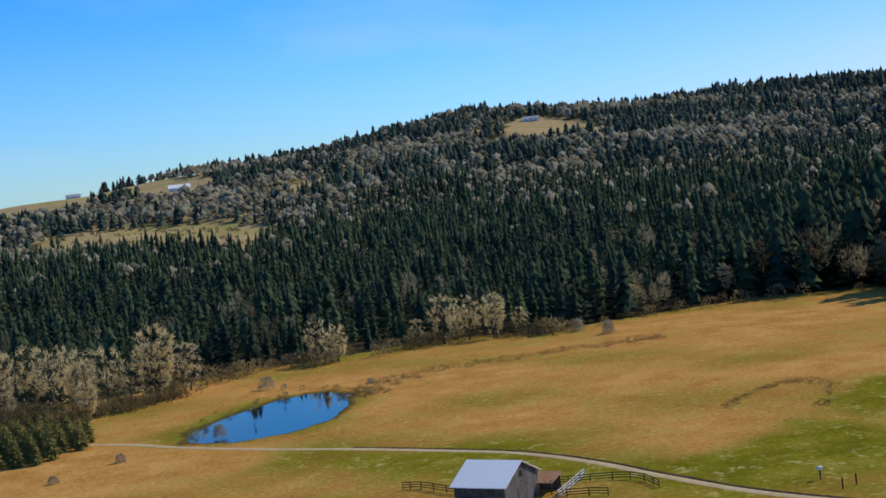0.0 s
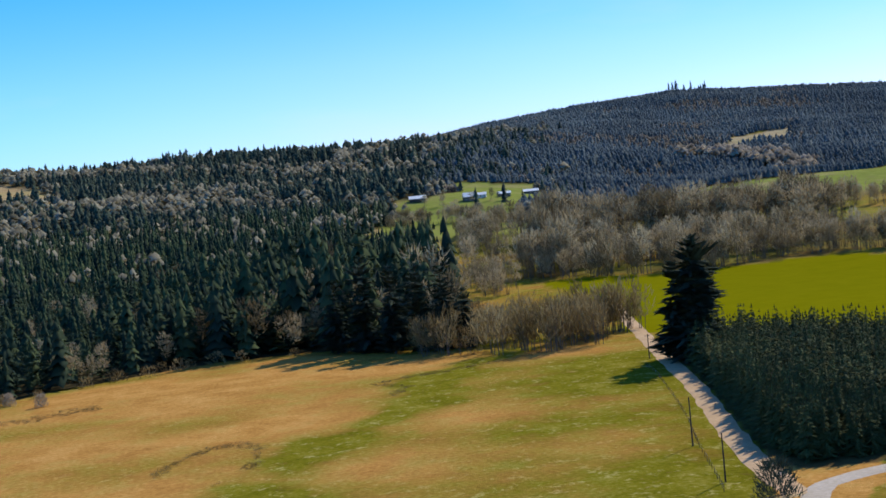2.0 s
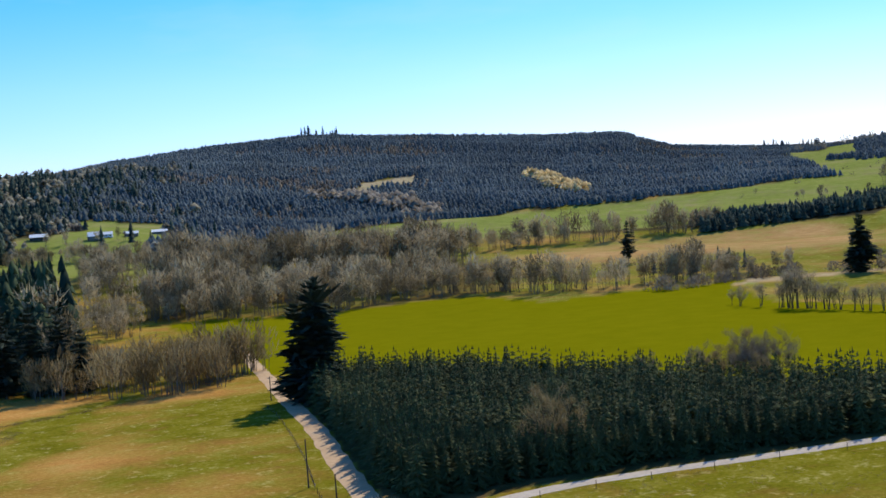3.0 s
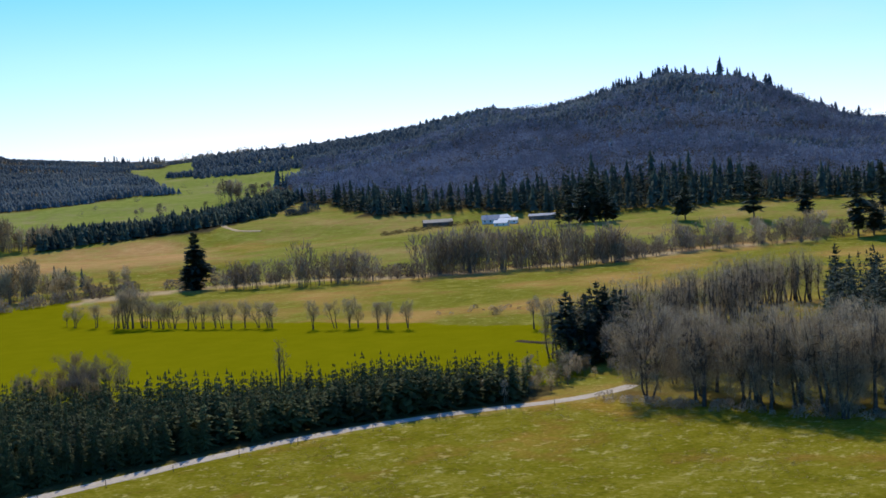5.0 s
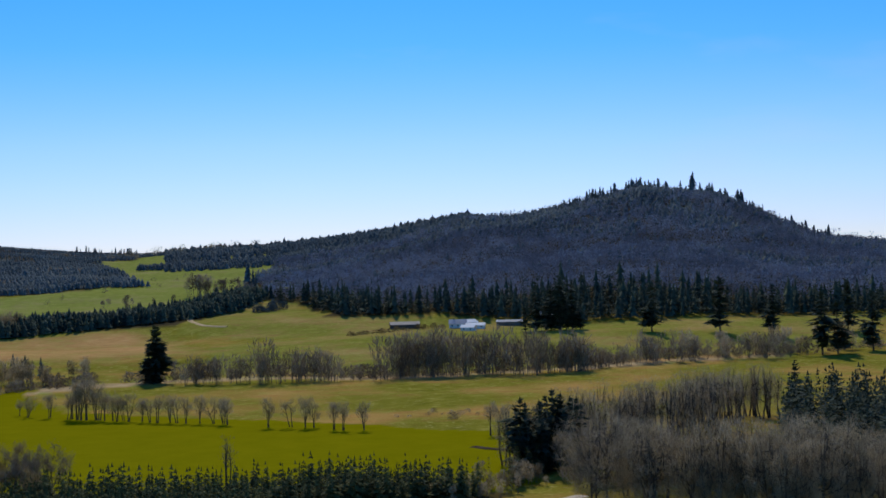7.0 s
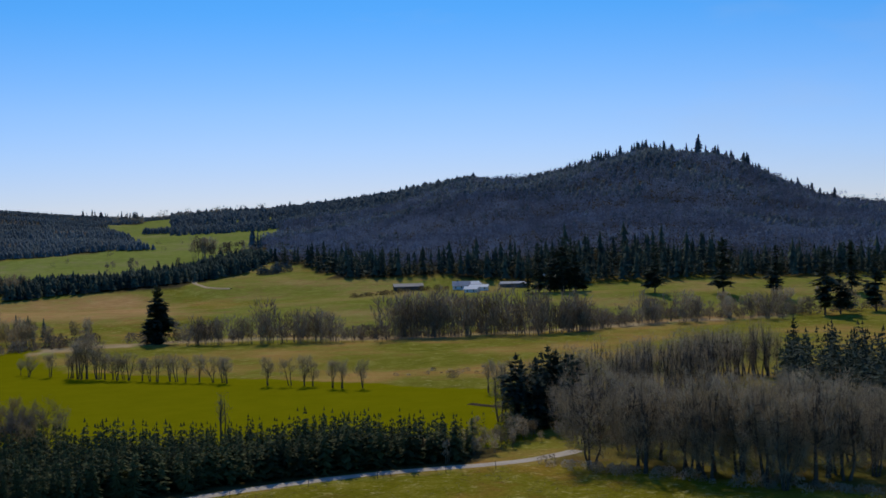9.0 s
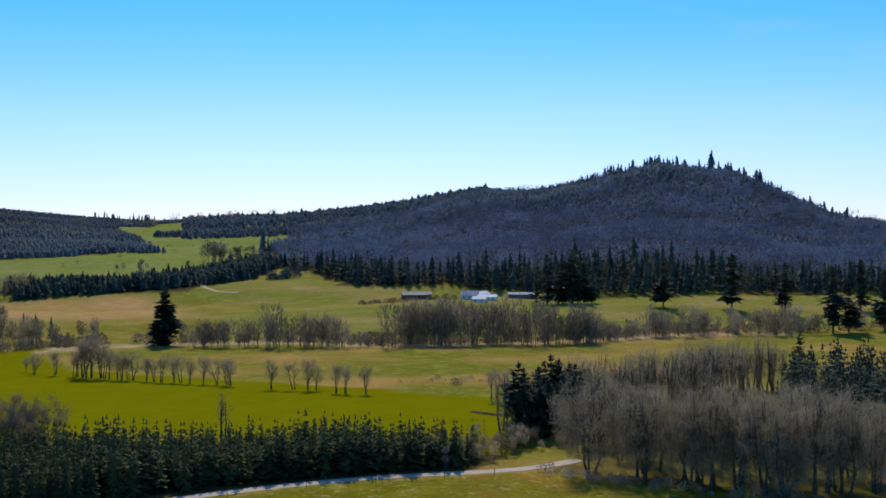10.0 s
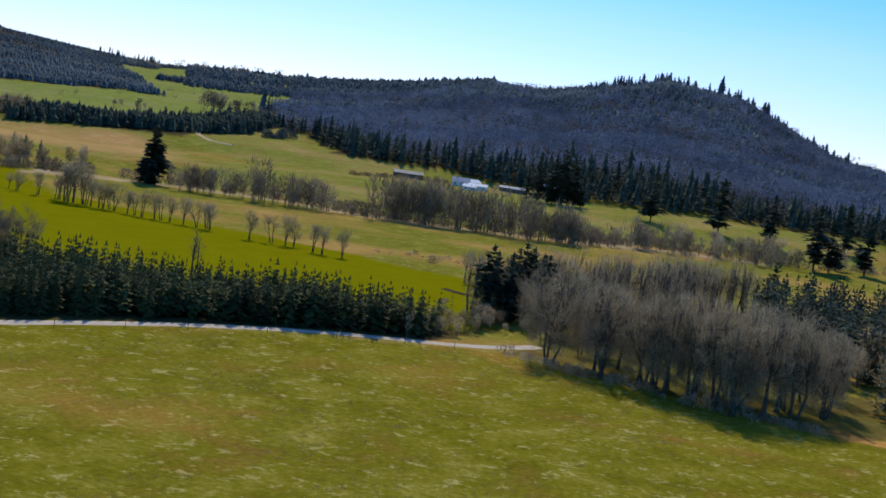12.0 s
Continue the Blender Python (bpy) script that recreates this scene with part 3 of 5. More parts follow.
def scatter(az0, az1, r0, r1, gap, seed):
    """Jittered places over a sector of the land."""
    rng = np.random.default_rng(seed)
    a = np.radians([az0, az1])
    xs = [HUB[0] + r * math.sin(t) for r in (r0, r1) for t in np.linspace(a[0], a[1], 9)]
    ys = [HUB[1] + r * math.cos(t) for r in (r0, r1) for t in np.linspace(a[0], a[1], 9)]
    gx, gy = np.meshgrid(np.arange(min(xs), max(xs), gap), np.arange(min(ys), max(ys), gap))
    x = gx.ravel() + rng.uniform(-0.45, 0.45, gx.size) * gap
    y = gy.ravel() + rng.uniform(-0.45, 0.45, gx.size) * gap
    az, r = to_polar(x, y)
    k = (az > az0) & (az < az1) & (r > r0) & (r < r1)
    return x[k], y[k]


def curve_points(line, step):
    """A rounded line through the given points."""
    p = np.array([line[0], *line, line[-1]], float)
    out = []
    for k in range(1, len(p) - 2):
        n = max(2, int(np.hypot(*(p[k + 1] - p[k])) / step))
        for t in np.linspace(0, 1, n, endpoint=False):
            out.append(0.5 * (2 * p[k] + (p[k + 1] - p[k - 1]) * t + (2 * p[k - 1] - 5 * p[k] + 4 * p[k + 1] - p[k + 2]) * t * t + (3 * p[k] - p[k - 1] - 3 * p[k + 1] + p[k + 2]) * t ** 3))
    return np.array(out + [p[-1]])


def ribbon(name, line, width, mat, label, category, lift=0.04, step=4.0, ragged=0.15):
    """A strip of road that lies on the land, its edges a little uneven."""
    p = curve_points(line, step)
    d = np.gradient(p, axis=0)
    d /= np.hypot(d[:, 0], d[:, 1])[:, None]
    side = np.stack([-d[:, 1], d[:, 0]], -1)
    rows = []
    for k, at in enumerate((-0.5, -0.25, 0, 0.25, 0.5)):
        edge = abs(at) == 0.5
        off = width * at * (1 + (ragged * wobble(p[:, 0] * 7, p[:, 1] * 7, 11, k) if edge else 0))
        q = p + side * np.asarray(off)[..., None] if np.ndim(off) else p + side * off
        z = land(q[:, 0], q[:, 1]) + (-0.03 if edge else lift + 0.03 * (1 - abs(at)))
        rows.append(np.column_stack([q, z]))
    v = np.stack(rows, 1).reshape(-1, 3)
    f = [(k * 5 + j + 5, k * 5 + j + 6, k * 5 + j + 1, k * 5 + j) for k in range(len(p) - 1) for j in range(4)]
    ob = new(name, mesh_from(name, v, f, mat, True))
    return tagged(ob, label, category, kind="structure")


# ---- plan of the valley ----
POND = [(-49, 291), (-50, 305), (-43, 323), (-33, 341), (-22, 347), (-15, 338), (-15, 320), (-18, 303), (-27, 291), (-39, 287)]
TRACK = [(-120, 318), (-71, 303), (-48, 286), (-27, 272), (-13, 264), (2, 254), (18, 242), (29, 228), (38, 212), (48, 196), (62, 181), (76, 171), (96, 165), (118, 161), (134, 160)]
LANE = [(133, 160), (140, 176), (147, 190), (160, 214), (184, 257), (205, 298), (235, 356), (262, 408), (300, 480)]
ROAD = [(128, 150), (140, 162), (163, 163), (184, 157), (205, 148), (228, 139), (250, 128), (272, 112), (291, 90), (303, 82), (312, 79)]
FOREST_EDGE = [(-190, 400), (-111, 372), (-85, 372), (-67, 388), (-45, 408), (-18, 410), (10, 428), (48, 418), (90, 438), (128, 445), (155, 436), (172, 414)]
CROP = [(245, 330), (262, 232), (272, 155), (298, 105), (330, 95), (389, 118), (428, 130), (446, 200), (456, 251), (463, 305), (475, 345), (535, 410), (565, 420), (507, 446), (455, 452), (470, 528), (442, 542), (390, 540), (330, 600), (300, 480), (238, 372)]
PLANTATION = [(149, 177), (156, 173), (168, 172), (186, 164), (207, 155), (231, 145), (254, 133), (276, 116), (292, 98), (308, 101), (302, 128), (284, 154), (268, 175), (262, 215), (258, 250), (248, 300), (236, 318), (209, 296), (187.5, 254), (164, 212), (153, 192)]
NEAR_FIELD = [(125, 150), (163, 158), (204, 145), (228, 135), (258, 116), (290, 84), (300, 70), (288, 50), (272, 5), (330, -250), (-300, -250), (-200, 60), (60, 140)]
SWALE = [(196, 365), (176, 356), (152, 335), (135, 295), (107, 273), (86, 251), (73, 232), (60, 216), (42, 212)]
BROWN_FIELD = [(560, 640), (619, 697), (761, 715), (867, 672), (930, 590), (760, 440), (691, 500), (609, 572)]
FAR_PASTURE = [(600, 900), (680, 860), (760, 800), (900, 720), (1000, 640), (1130, 620), (1300, 740), (1420, 800), (1560, 850), (2200, 1130), (2200, 1420), (1950, 1385), (1395, 915), (1335, 965), (1210, 955), (1115, 995), (1015, 1060), (870, 1030), (760, 1060), (640, 1000)]
FARM_PASTURE = [(340, 850), (440, 885), (520, 1000), (640, 1110), (690, 1250), (640, 1330), (560, 1180), (480, 1130), (420, 990), (360, 920)]
HILL_FIELD = [(-310, 1050), (-215, 985), (-85, 890), (-65, 1075), (-170, 1200), (-270, 1230)]
YARD = [(-285, 1440), (-185, 1440), (-210, 1720), (-300, 1720)]
CREST_FIELD = [(120, 1560), (250, 1500), (290, 1570), (240, 1850), (180, 1880), (150, 1700)]
WEST_FIELD = [(-90, 1260), (10, 1400), (30, 1460), (-60, 1540), (-140, 1400)]
TOP_FIELD = [(-420, 1500), (-250, 1640), (-210, 1760), (-320, 2000), (-620, 2060), (-560, 1700)]
RIDGE_CLEARING = [(1000, 1325), (1085, 1390), (1150, 1385), (1240, 1490), (1175, 1505), (1085, 1445)]
FARM_FIELD = [(880, 440), (900, 560), (985, 600), (1120, 615), (1175, 640), (1130, 575), (1020, 485), (1040, 400), (1030, 270), (1060, 180), (1050, 60), (880, 60), (800, 120), (700, 270), (660, 380), (800, 470)]
OPEN = [CROP, NEAR_FIELD, BROWN_FIELD, FAR_PASTURE, FARM_PASTURE, HILL_FIELD, CREST_FIELD, TOP_FIELD, FARM_FIELD, WEST_FIELD, YARD, RIDGE_CLEARING]


def wooded(x, y):
    """Whether woods may stand here."""
    xx, yy = x + 12 * wobble(x, y, 40, 1) * smooth(600, 1200, np.hypot(x, y)), y + 12 * wobble(x, y, 40, 2) * smooth(600, 1200, np.hypot(x, y))
    free = np.ones(np.shape(x), bool)
    for poly in OPEN:
        free &= ~inside(poly, xx, yy)
    return free


# ---- the ground ----
def build_ground():
    fine = np.arange(-24, 100, 0.26)
    az = np.concatenate([fine, np.arange(100, 336, 4.0)])
    rings = np.concatenate([np.geomspace(2, 200, 30), np.geomspace(202, 560, 150), np.geomspace(564, 4900, 100)])
    a, r = np.meshgrid(az, rings)
    x, y = polar(a, r)
    z = land(x, y) + 0.10 * wobble(x, y, 6, 3) + 0.25 * wobble(x, y, 37, 4) * smooth(150, 260, r)
    bank = np.array(POND, float)
    wet = inside(POND, x, y)
    edge = to_line(POND + POND[:1], x, y)
    z = np.where(wet, -0.3 - 0.9 * smooth(0, 5, edge), np.where(edge < 4, z * smooth(0, 4, edge) - 0.12 * (1 - smooth(0, 3, edge)), z))
    road = np.minimum(np.minimum(to_line(TRACK, x, y), to_line(LANE, x, y)), to_line(ROAD, x, y))
    z = np.where(road < 8, land(x, y) - 0.02 + (z - land(x, y)) * smooth(3.5, 8, road), z)
    # cover: crop, green grass, forest floor with painted verge shade
    jx, jy = x + 2.5 * wobble(x, y, 9, 5), y + 2.5 * wobble(x, y, 9, 6)
    crop = inside(CROP, jx, jy).astype(float)
    green = np.full(x.shape, 0.18)
    azm, rad = to_polar(x, y)
    green = np.where(inside(NEAR_FIELD, jx, jy), 1.0, green)
    # the west pasture: greener towards the barn, along the swale and beside the lane
    west = (y > 140) & (azm < 36) & (rad < 470)
    lush = np.exp(-(to_line(SWALE, jx, jy) / 7.5) ** 2) * (0.5 + 0.3 * wobble(x, y, 11, 2)) + 0.42 * np.exp(-(to_line(TRACK[4:], jx, jy) / 16.0) ** 2) + 0.72 * np.exp(-(to_line(LANE[1:6], jx, jy) / 46.0) ** 2) + 0.25 * np.exp(-(to_line(FOREST_EDGE, jx, jy) / 9.0) ** 2)
    lush = lush + 0.8 * np.exp(-(np.hypot(jx - 64, (jy - 212) * 1.1) / 17) ** 2) + 0.35 * np.exp(-(to_line([(-25, 253), (-4, 241), (24, 221)], jx, jy) / 11) ** 2) + 0.2 * np.exp(-(to_line([(22, 307), (44, 322), (83, 316)], jx, jy) / 16) ** 2) + 0.4 * np.exp(-(to_line(POND, jx, jy) / 7) ** 2)
    green = np.where(west, 0.16 + 1.6 * lush + 0.38 * wobble(x + 0.5 * y, y * 1.7, 38, 9), green)
    green = np.where((azm > 22) & (azm <= 37) & (rad > 430), 0.7, green)
    green = np.where((to_line(ROAD[2:], x, y) < 9), 0.95, green)
    meadow = (azm > 36) & (rad > 270) & ~inside(NEAR_FIELD, jx, jy)
    green = np.where(meadow, 0.78 + 0.22 * wobble(x, y * 1.4, 42, 6), green)
    for poly, amount in ((FAR_PASTURE, 0.95), (FARM_PASTURE, 0.95), (FARM_FIELD, 0.85), (HILL_FIELD, 0.3), (CREST_FIELD, 0.15), (TOP_FIELD, 0.2), (WEST_FIELD, 0.2), (YARD, 0.2), (RIDGE_CLEARING, 0.0)):
        green = np.where(inside(poly, jx, jy), amount, green)
    edge_in = to_line(BROWN_FIELD + BROWN_FIELD[:1], jx, jy)
    green = np.where(inside(BROWN_FIELD, jx, jy), 0.8 - 0.55 * smooth(0, 45, edge_in), green)
    band = to_line([(505, 425), (567, 412), (625, 390), (645, 335), (655, 285), (680, 240), (725, 195), (780, 155), (810, 105)], jx, jy)
    green = np.where((band < 12) & (crop < 0.5), 0.05, green)
    hay = 1 - np.maximum(np.maximum((band < 14) * 0.85, 0.2 * meadow), 0.75 * smooth(850, 1000, rad) * (azm < 30))
    for poly, amount in ((FAR_PASTURE, 0.1), (FARM_PASTURE, 0.1), (FARM_FIELD, 0.55), (RIDGE_CLEARING, 0.0), (BROWN_FIELD, 0.65)):
        hay = np.where(inside(poly, jx, jy), amount, hay)
    strip = inside([(325, 720), (385, 540), (430, 560), (380, 720)], jx, jy)
    green = np.where(strip, 0.9, green)
    floor_shade = (wooded(x, y) & (rad > 1100) & (azm > 4)).astype(float)
    beyond = (y > np.interp(x, [p[0] for p in FOREST_EDGE], [p[1] for p in FOREST_EDGE]) + 4) & (azm < 24) & (rad < 1000)
    floor_shade = np.maximum(floor_shade, beyond & wooded(x, y))
    floor_shade = np.where(wet | (edge < 1.6), 0.75, floor_shade)
    litter = inside([(294, 80), (289, 62), (281, 36), (275, 14), (270, 6), (320, -12), (352, 40), (345, 84), (318, 80)], jx, jy)
    floor_shade = np.where(litter, 0.55, floor_shade)
    # forest floor under the plantation; its 5 m margin is painted shade on the verge
    floor_shade = np.where(inside(PLANTATION, x, y) | ((to_line(PLANTATION + PLANTATION[:1], x, y) < 5) & (road > 2.5) & (y > 95) & ~inside(NEAR_FIELD, x, y)), 0.85, floor_shade)
    copse = inside([(335, 630), (372, 560), (420, 540), (500, 520), (600, 640), (560, 740), (450, 850), (400, 850)], jx, jy)
    floor_shade = np.where(copse, 0.5 + 0.3 * wobble(x, y, 15, 4), floor_shade)
    rows, cols = x.shape
    v = np.concatenate([np.stack([x, y, z], -1).reshape(-1, 3), [(HUB[0], HUB[1], 0)]])
    i, j = np.meshgrid(np.arange(rows - 1), np.arange(cols), indexing="ij")
    k = (j + 1) % cols
    quads = np.stack([i * cols + j, i * cols + k, (i + 1) * cols + k, (i + 1) * cols + j], -1).reshape(-1, 4)
    c = np.arange(cols)
    hub = np.stack([np.full(cols, rows * cols), (c + 1) % cols, c], -1)
    tris = np.concatenate([hub, quads[:, [0, 1, 2]], quads[:, [0, 2, 3]]])
    me = mesh_from("ground", v, tris, LAND, True)
    layer = me.color_attributes.new("cover", "FLOAT_COLOR", "POINT")
    data = np.ones((len(v), 4), np.float32)
    data[:-1, 0], data[:-1, 1], data[:-1, 2] = crop.ravel(), np.clip(green, 0, 1.2).ravel(), floor_shade.ravel()
    data[:-1, 3] = hay.ravel()
    data[-1, :3] = (0, 1, 0)
    layer.data.foreach_set("color", data.ravel())
    return tagged(new("ground", me), "rolling valley land of dry and green grass", "ground", kind="structure")


build_ground()


def build_pond():
    p = curve_points(POND + POND[:1], 2.0)[:-1]
    mid = p.mean(0)
    p = mid + (p - mid) * 1.04
    v = np.column_stack([p, np.full(len(p), -0.24)])
    v = np.concatenate([v, [(mid[0], mid[1], -0.24)]])
    n = len(p)
    f = [(k, (k + 1) % n, n) for k in range(n)]
    tagged(new("water", mesh_from("water", v, f, WATER)), "still blue farm pond in dry grass", "pond", kind="structure")


build_pond()
ribbon("road_gravel", ROAD, 4.4, GRAVEL, "pale gravel road between fields", "road")
ribbon("road_lane", LANE, 5.0, LANE_DIRT, "dusty gravel lane beside a fence", "road", lift=0.05)
ribbon("road_track", TRACK, 1.9, DIRT, "pale dirt farm track through grass", "road", lift=0.05)


def beside(line, off):
    """A line that runs beside another one."""
    p = np.array(line, float)
    d = np.gradient(p, axis=0)
    d /= np.hypot(d[:, 0], d[:, 1])[:, None]
    return [tuple(q) for q in p + off * np.stack([-d[:, 1], d[:, 0]], -1)]


ribbon("road_field_scar", [(392, 134), (388, 127), (387, 119)], 3.0, SOIL, "dark bare earth at the edge of the crop", "earth", lift=0.25, step=1.5, ragged=0.4)
ribbon("road_track_verge", beside(TRACK[4:], 1.5), 1.1, SOIL, "dark earth cut along a farm track", "verge", lift=0.03, ragged=0.5)


# ---- woods ----
def tri_set(maker, n, seed, *args, **kw):
    rng = np.random.default_rng(seed)
    return [maker(rng, *args, **kw) for k in range(n)]


FIR_MID = tri_set(fir_crown, 6, 11, 1.0, 0.2, 9, 5, low=0.06, ragged=0.4) + tri_set(fir_crown, 2, 17, 1.0, 0.25, 9, 6, low=0.06, ragged=0.4, taper=0.6)
FIR_TALL = tri_set(fir_far, 7, 50, 1.0, 0.19, 7, 5, taper=0.7) + tri_set(fir_far, 3, 51, 1.0, 0.25, 7, 5, taper=0.55)
FIR_NEAR = tri_set(fir_boughs, 5, 49, 1.0, 0.2, 14, 6, 2, low=0.04, ragged=0.5, taper=0.6)
FIR_WOOD = tri_set(fir_boughs, 6, 52, 1.0, 0.2, 10, 5, 2, low=0.05, taper=0.75, ragged=0.45) + tri_set(fir_boughs, 4, 53, 0.95, 0.23, 9, 5, 2, low=0.05, taper=0.5, ragged=0.5)
FIR_SMALL = tri_set(fir_far, 6, 12, 1.0, 0.2, 5, 4)
FIR_DENSE = tri_set(fir_far, 6, 48, 0.9, 0.36, 2, 4, taper=0.6)
FIR_TINY = tri_set(fir_far, 4, 13, 0.95, 0.26, 3, 4) + tri_set(fir_far, 5, 18, 0.8, 0.3, 4, 4, taper=0.55)
BARE_DOME = tri_set(bare_dome, 6, 44, 1.0, 0.215, 300, 0.0115) + tri_set(bare_dome, 3, 45, 1.0, 0.15, 220, 0.0105)
BARE_MID = tri_set(bare_far, 5, 14, 1.0, 0.25, 210, 0.0095) + tri_set(bare_far, 3, 19, 1.0, 0.17, 150, 0.008)
STEMS_MID = tri_set(stems_far, 8, 20, 1.0, 0.34, 5)
BARE_SMALL = tri_set(bare_dome, 6, 15, 1.0, 0.36, 30, 0.045)
CAPS = tri_set(crown_far, 9, 54, 1.0, 0.36)
UPRIGHT = tri_set(fir_far, 9, 56, 0.98, 0.42, 2, 5, taper=0.4) + tri_set(fir_far, 5, 57, 0.85, 0.46, 3, 5, taper=0.35)
BUSHES = tri_set(bush_tris, 4, 16, 1.0, 0.75, 110, 0.045)
TUFTS = tri_set(bush_tris, 4, 17, 1.0, 1.3, 14, 0.16)


def broadleaves(name, x, y, size, mat, label, seed, stems=True, crowns=None):
    """Leafless trees: pale stems and twiggy crowns."""
    stamp(name, crowns or BARE_DOME, x, y, size, mat, label, "trees", seed, tone=0.3)
    if stems:
        stamp(name + "_stems", STEMS_MID, x, y, size, PALE_BARK, "pale thin trunks of leafless trees", "trees", seed)


def build_woods():
    rng = np.random.default_rng(21)
    fx, fy = [p[0] for p in FOREST_EDGE], [p[1] for p in FOREST_EDGE]
    # the fir wood behind the pasture: taller towards the lane
    x, y = scatter(-24, 27, 380, 760, 5.3, 22)
    az, r = to_polar(x, y)
    k = (y > np.interp(x, fx, fy) + 3) & (az < 24.5) & wooded(x, y)
    k &= ~((az > 20) & (r > 600)) & (rng.uniform(0, 1, len(x)) < 0.86 + 0.2 * wobble(x, y, 18, 3))
    x, y, az = x[k], y[k], az[k]
    size = (13.5 + 13 * smooth(8, 20, az)) * np.exp(rng.normal(0, 0.22, len(x))).clip(0.5, 1.45) * (1 + 0.2 * wobble(x, y, 25, 7))
    broad = (rng.uniform(0, 1, len(x)) < 0.05 + 0.12 * smooth(14, 20, az) + 0.1 * (wobble(x, y, 45, 5) > 0.6))
    stamp("fir_forest", FIR_WOOD + FIR_TALL, x[~broad], y[~broad], size[~broad], NEEDLES_GREEN, "dense dark green fir forest behind the pasture", "forest", 23, tone=0.22)
    broadleaves("forest_broadleaves", x[broad], y[broad], size[broad] * 0.8, TWIGS, "bare grey broadleaf trees among firs", 24, stems=False)
    # upper fir wood
    x, y = scatter(-24, 24, 760, 1150, 6.2, 25)
    az, r = to_polar(x, y)
    k = wooded(x, y)
    x, y, az, r = x[k], y[k], az[k], r[k]
    size = 14 * np.exp(rng.normal(0, 0.25, len(x))).clip(0.5, 1.5)
    firs = rng.uniform(0, 1, len(x)) < np.where(r < 1000, 0.96, 0.75) - 0.4 * (az < -2) * smooth(880, 1000, r) - 0.35 * (wobble(x, y, 50, 2) > 0.55)
    stamp("upper_fir_forest", FIR_SMALL, x[firs], y[firs], size[firs], NEEDLES_GREEN, "dense fir forest on the lower slope", "forest", 26, tone=0.3)
    stamp("upper_broadleaves", CAPS, x[~firs], y[~firs], size[~firs] * 0.75, TWIGS_HILL, "pale bare broadleaf trees on the slope", "forest", 27)
    # mixed hillside up to the crest
    x, y = scatter(-24, 30, 1150, 2080, 8.6, 28)
    az, r = to_polar(x, y)
    k = wooded(x, y) & (rng.uniform(22, 30, len(x)) + 2.5 * wobble(x, y, 60, 4) > az) & (rng.uniform(0, 1, len(x)) < 0.82 - 0.12 * (az < 2) + 0.25 * wobble(x, y, 33, 4))
    x, y, az, r = x[k], y[k], az[k], r[k]
    patch = wobble(x, y, 90, 8) + 0.3 * wobble(x, y, 30, 3)
    firs = rng.uniform(0, 1, len(x)) < np.clip(0.55 + 1.6 * patch + 0.3 * smooth(6, 16, az), 0.05, 0.97)
    size = 14 * np.exp(rng.normal(0, 0.28, len(x))).clip(0.45, 1.6)
    stamp("hillside_firs", FIR_TINY, x[firs], y[firs], size[firs] * 1.05, NEEDLES, "scattered dark firs over a mixed hillside", "forest", 29)
    stamp("hillside_broadleaves", CAPS, x[~firs], y[~firs], size[~firs] * 0.8, TWIGS_HILL, "grey leafless woods over a hillside", "forest", 30)
    # shrubs that grow over the hillside clearing
    x, y = rng.uniform(-300, -60, 900), rng.uniform(890, 1230, 900)
    k = inside(HILL_FIELD, x, y) & (wobble(x, y, 17, 6) > 0.1)
    stamp("clearing_shrubs", BUSHES, x[k], y[k], rng.uniform(1.2, 3.5, k.sum()), SHRUB, "small dark shrubs in a hillside clearing", "bushes", 40)
    # the long dark ridge
    x, y = scatter(24, 62, 1080, 2780, 6.8, 31)
    az, r = to_polar(x, y)
    k = wooded(x, y) & ((az < 57) | (r > 2250)) & ((az < 33) | (r > 1250)) & ((az > 30) | (r > 1150))
    x, y, az, r = x[k], y[k], az[k], r[k]
    firs = rng.uniform(0, 1, len(x)) < np.clip(0.95 + 1.5 * (wobble(x, y, 130, 9) + 0.2) + 0.3 * (az > 42), 0.25, 0.99)
    size = 9.5 * np.exp(rng.normal(0, 0.14, len(x))) * np.where((az > 48.5) & (r > 2300), 0.6, 1.0)
    stamp("ridge_firs", FIR_DENSE, x[firs], y[firs], size[firs], NEEDLES_HAZED, "dark conifer forest over a long ridge", "forest", 32, tone=0.08)
    stamp("ridge_broadleaves", UPRIGHT, x[~firs], y[~firs], size[~firs] * 0.65, TWIGS_BROWN, "grey leafless woods on a ridge", "forest", 33)
    # the shaded hill behind the far farm
    x, y = scatter(61, 99, 1035, 2080, 6.8, 34)
    az, r = to_polar(x, y)
    k = wooded(x, y) & (r > np.interp(az, [61, 61.5, 62, 64.4, 64.7, 68.9, 72, 75, 77, 80, 84, 87, 99], [1650, 1400, 1230, 1155, 1110, 1095, 1080, 1055, 1060, 1078, 1065, 1045, 1045]))
    x, y, az, r = x[k], y[k], az[k], r[k]
    foot = r < np.interp(az, [60, 62, 66, 70, 99], [1700, 1310, 1195, 1160, 1135]) + 18 * wobble(x, y, 60, 3)
    dark = wobble(x, y, 120, 5) + 0.35 * wobble(x, y, 45, 2) + 1.2 * smooth(1500, 1950, r) - 0.9 * (r < 1400)
    firs = foot | (rng.uniform(0, 1, len(x)) < np.clip(0.8 * (dark - 0.1), 0.02, 0.9))
    size = 17 * np.exp(rng.normal(0, 0.15, len(x))) * np.where(foot, 1.15, 1.0)
    stamp("hill_foot_firs", FIR_WOOD + FIR_SMALL, x[foot], y[foot], size[foot] * 0.98 * np.exp(rng.normal(0, 0.15, foot.sum())), NEEDLES, "dark belt of firs along the foot of a hill", "forest", 77, tone=0.06)
    upper = firs & ~foot
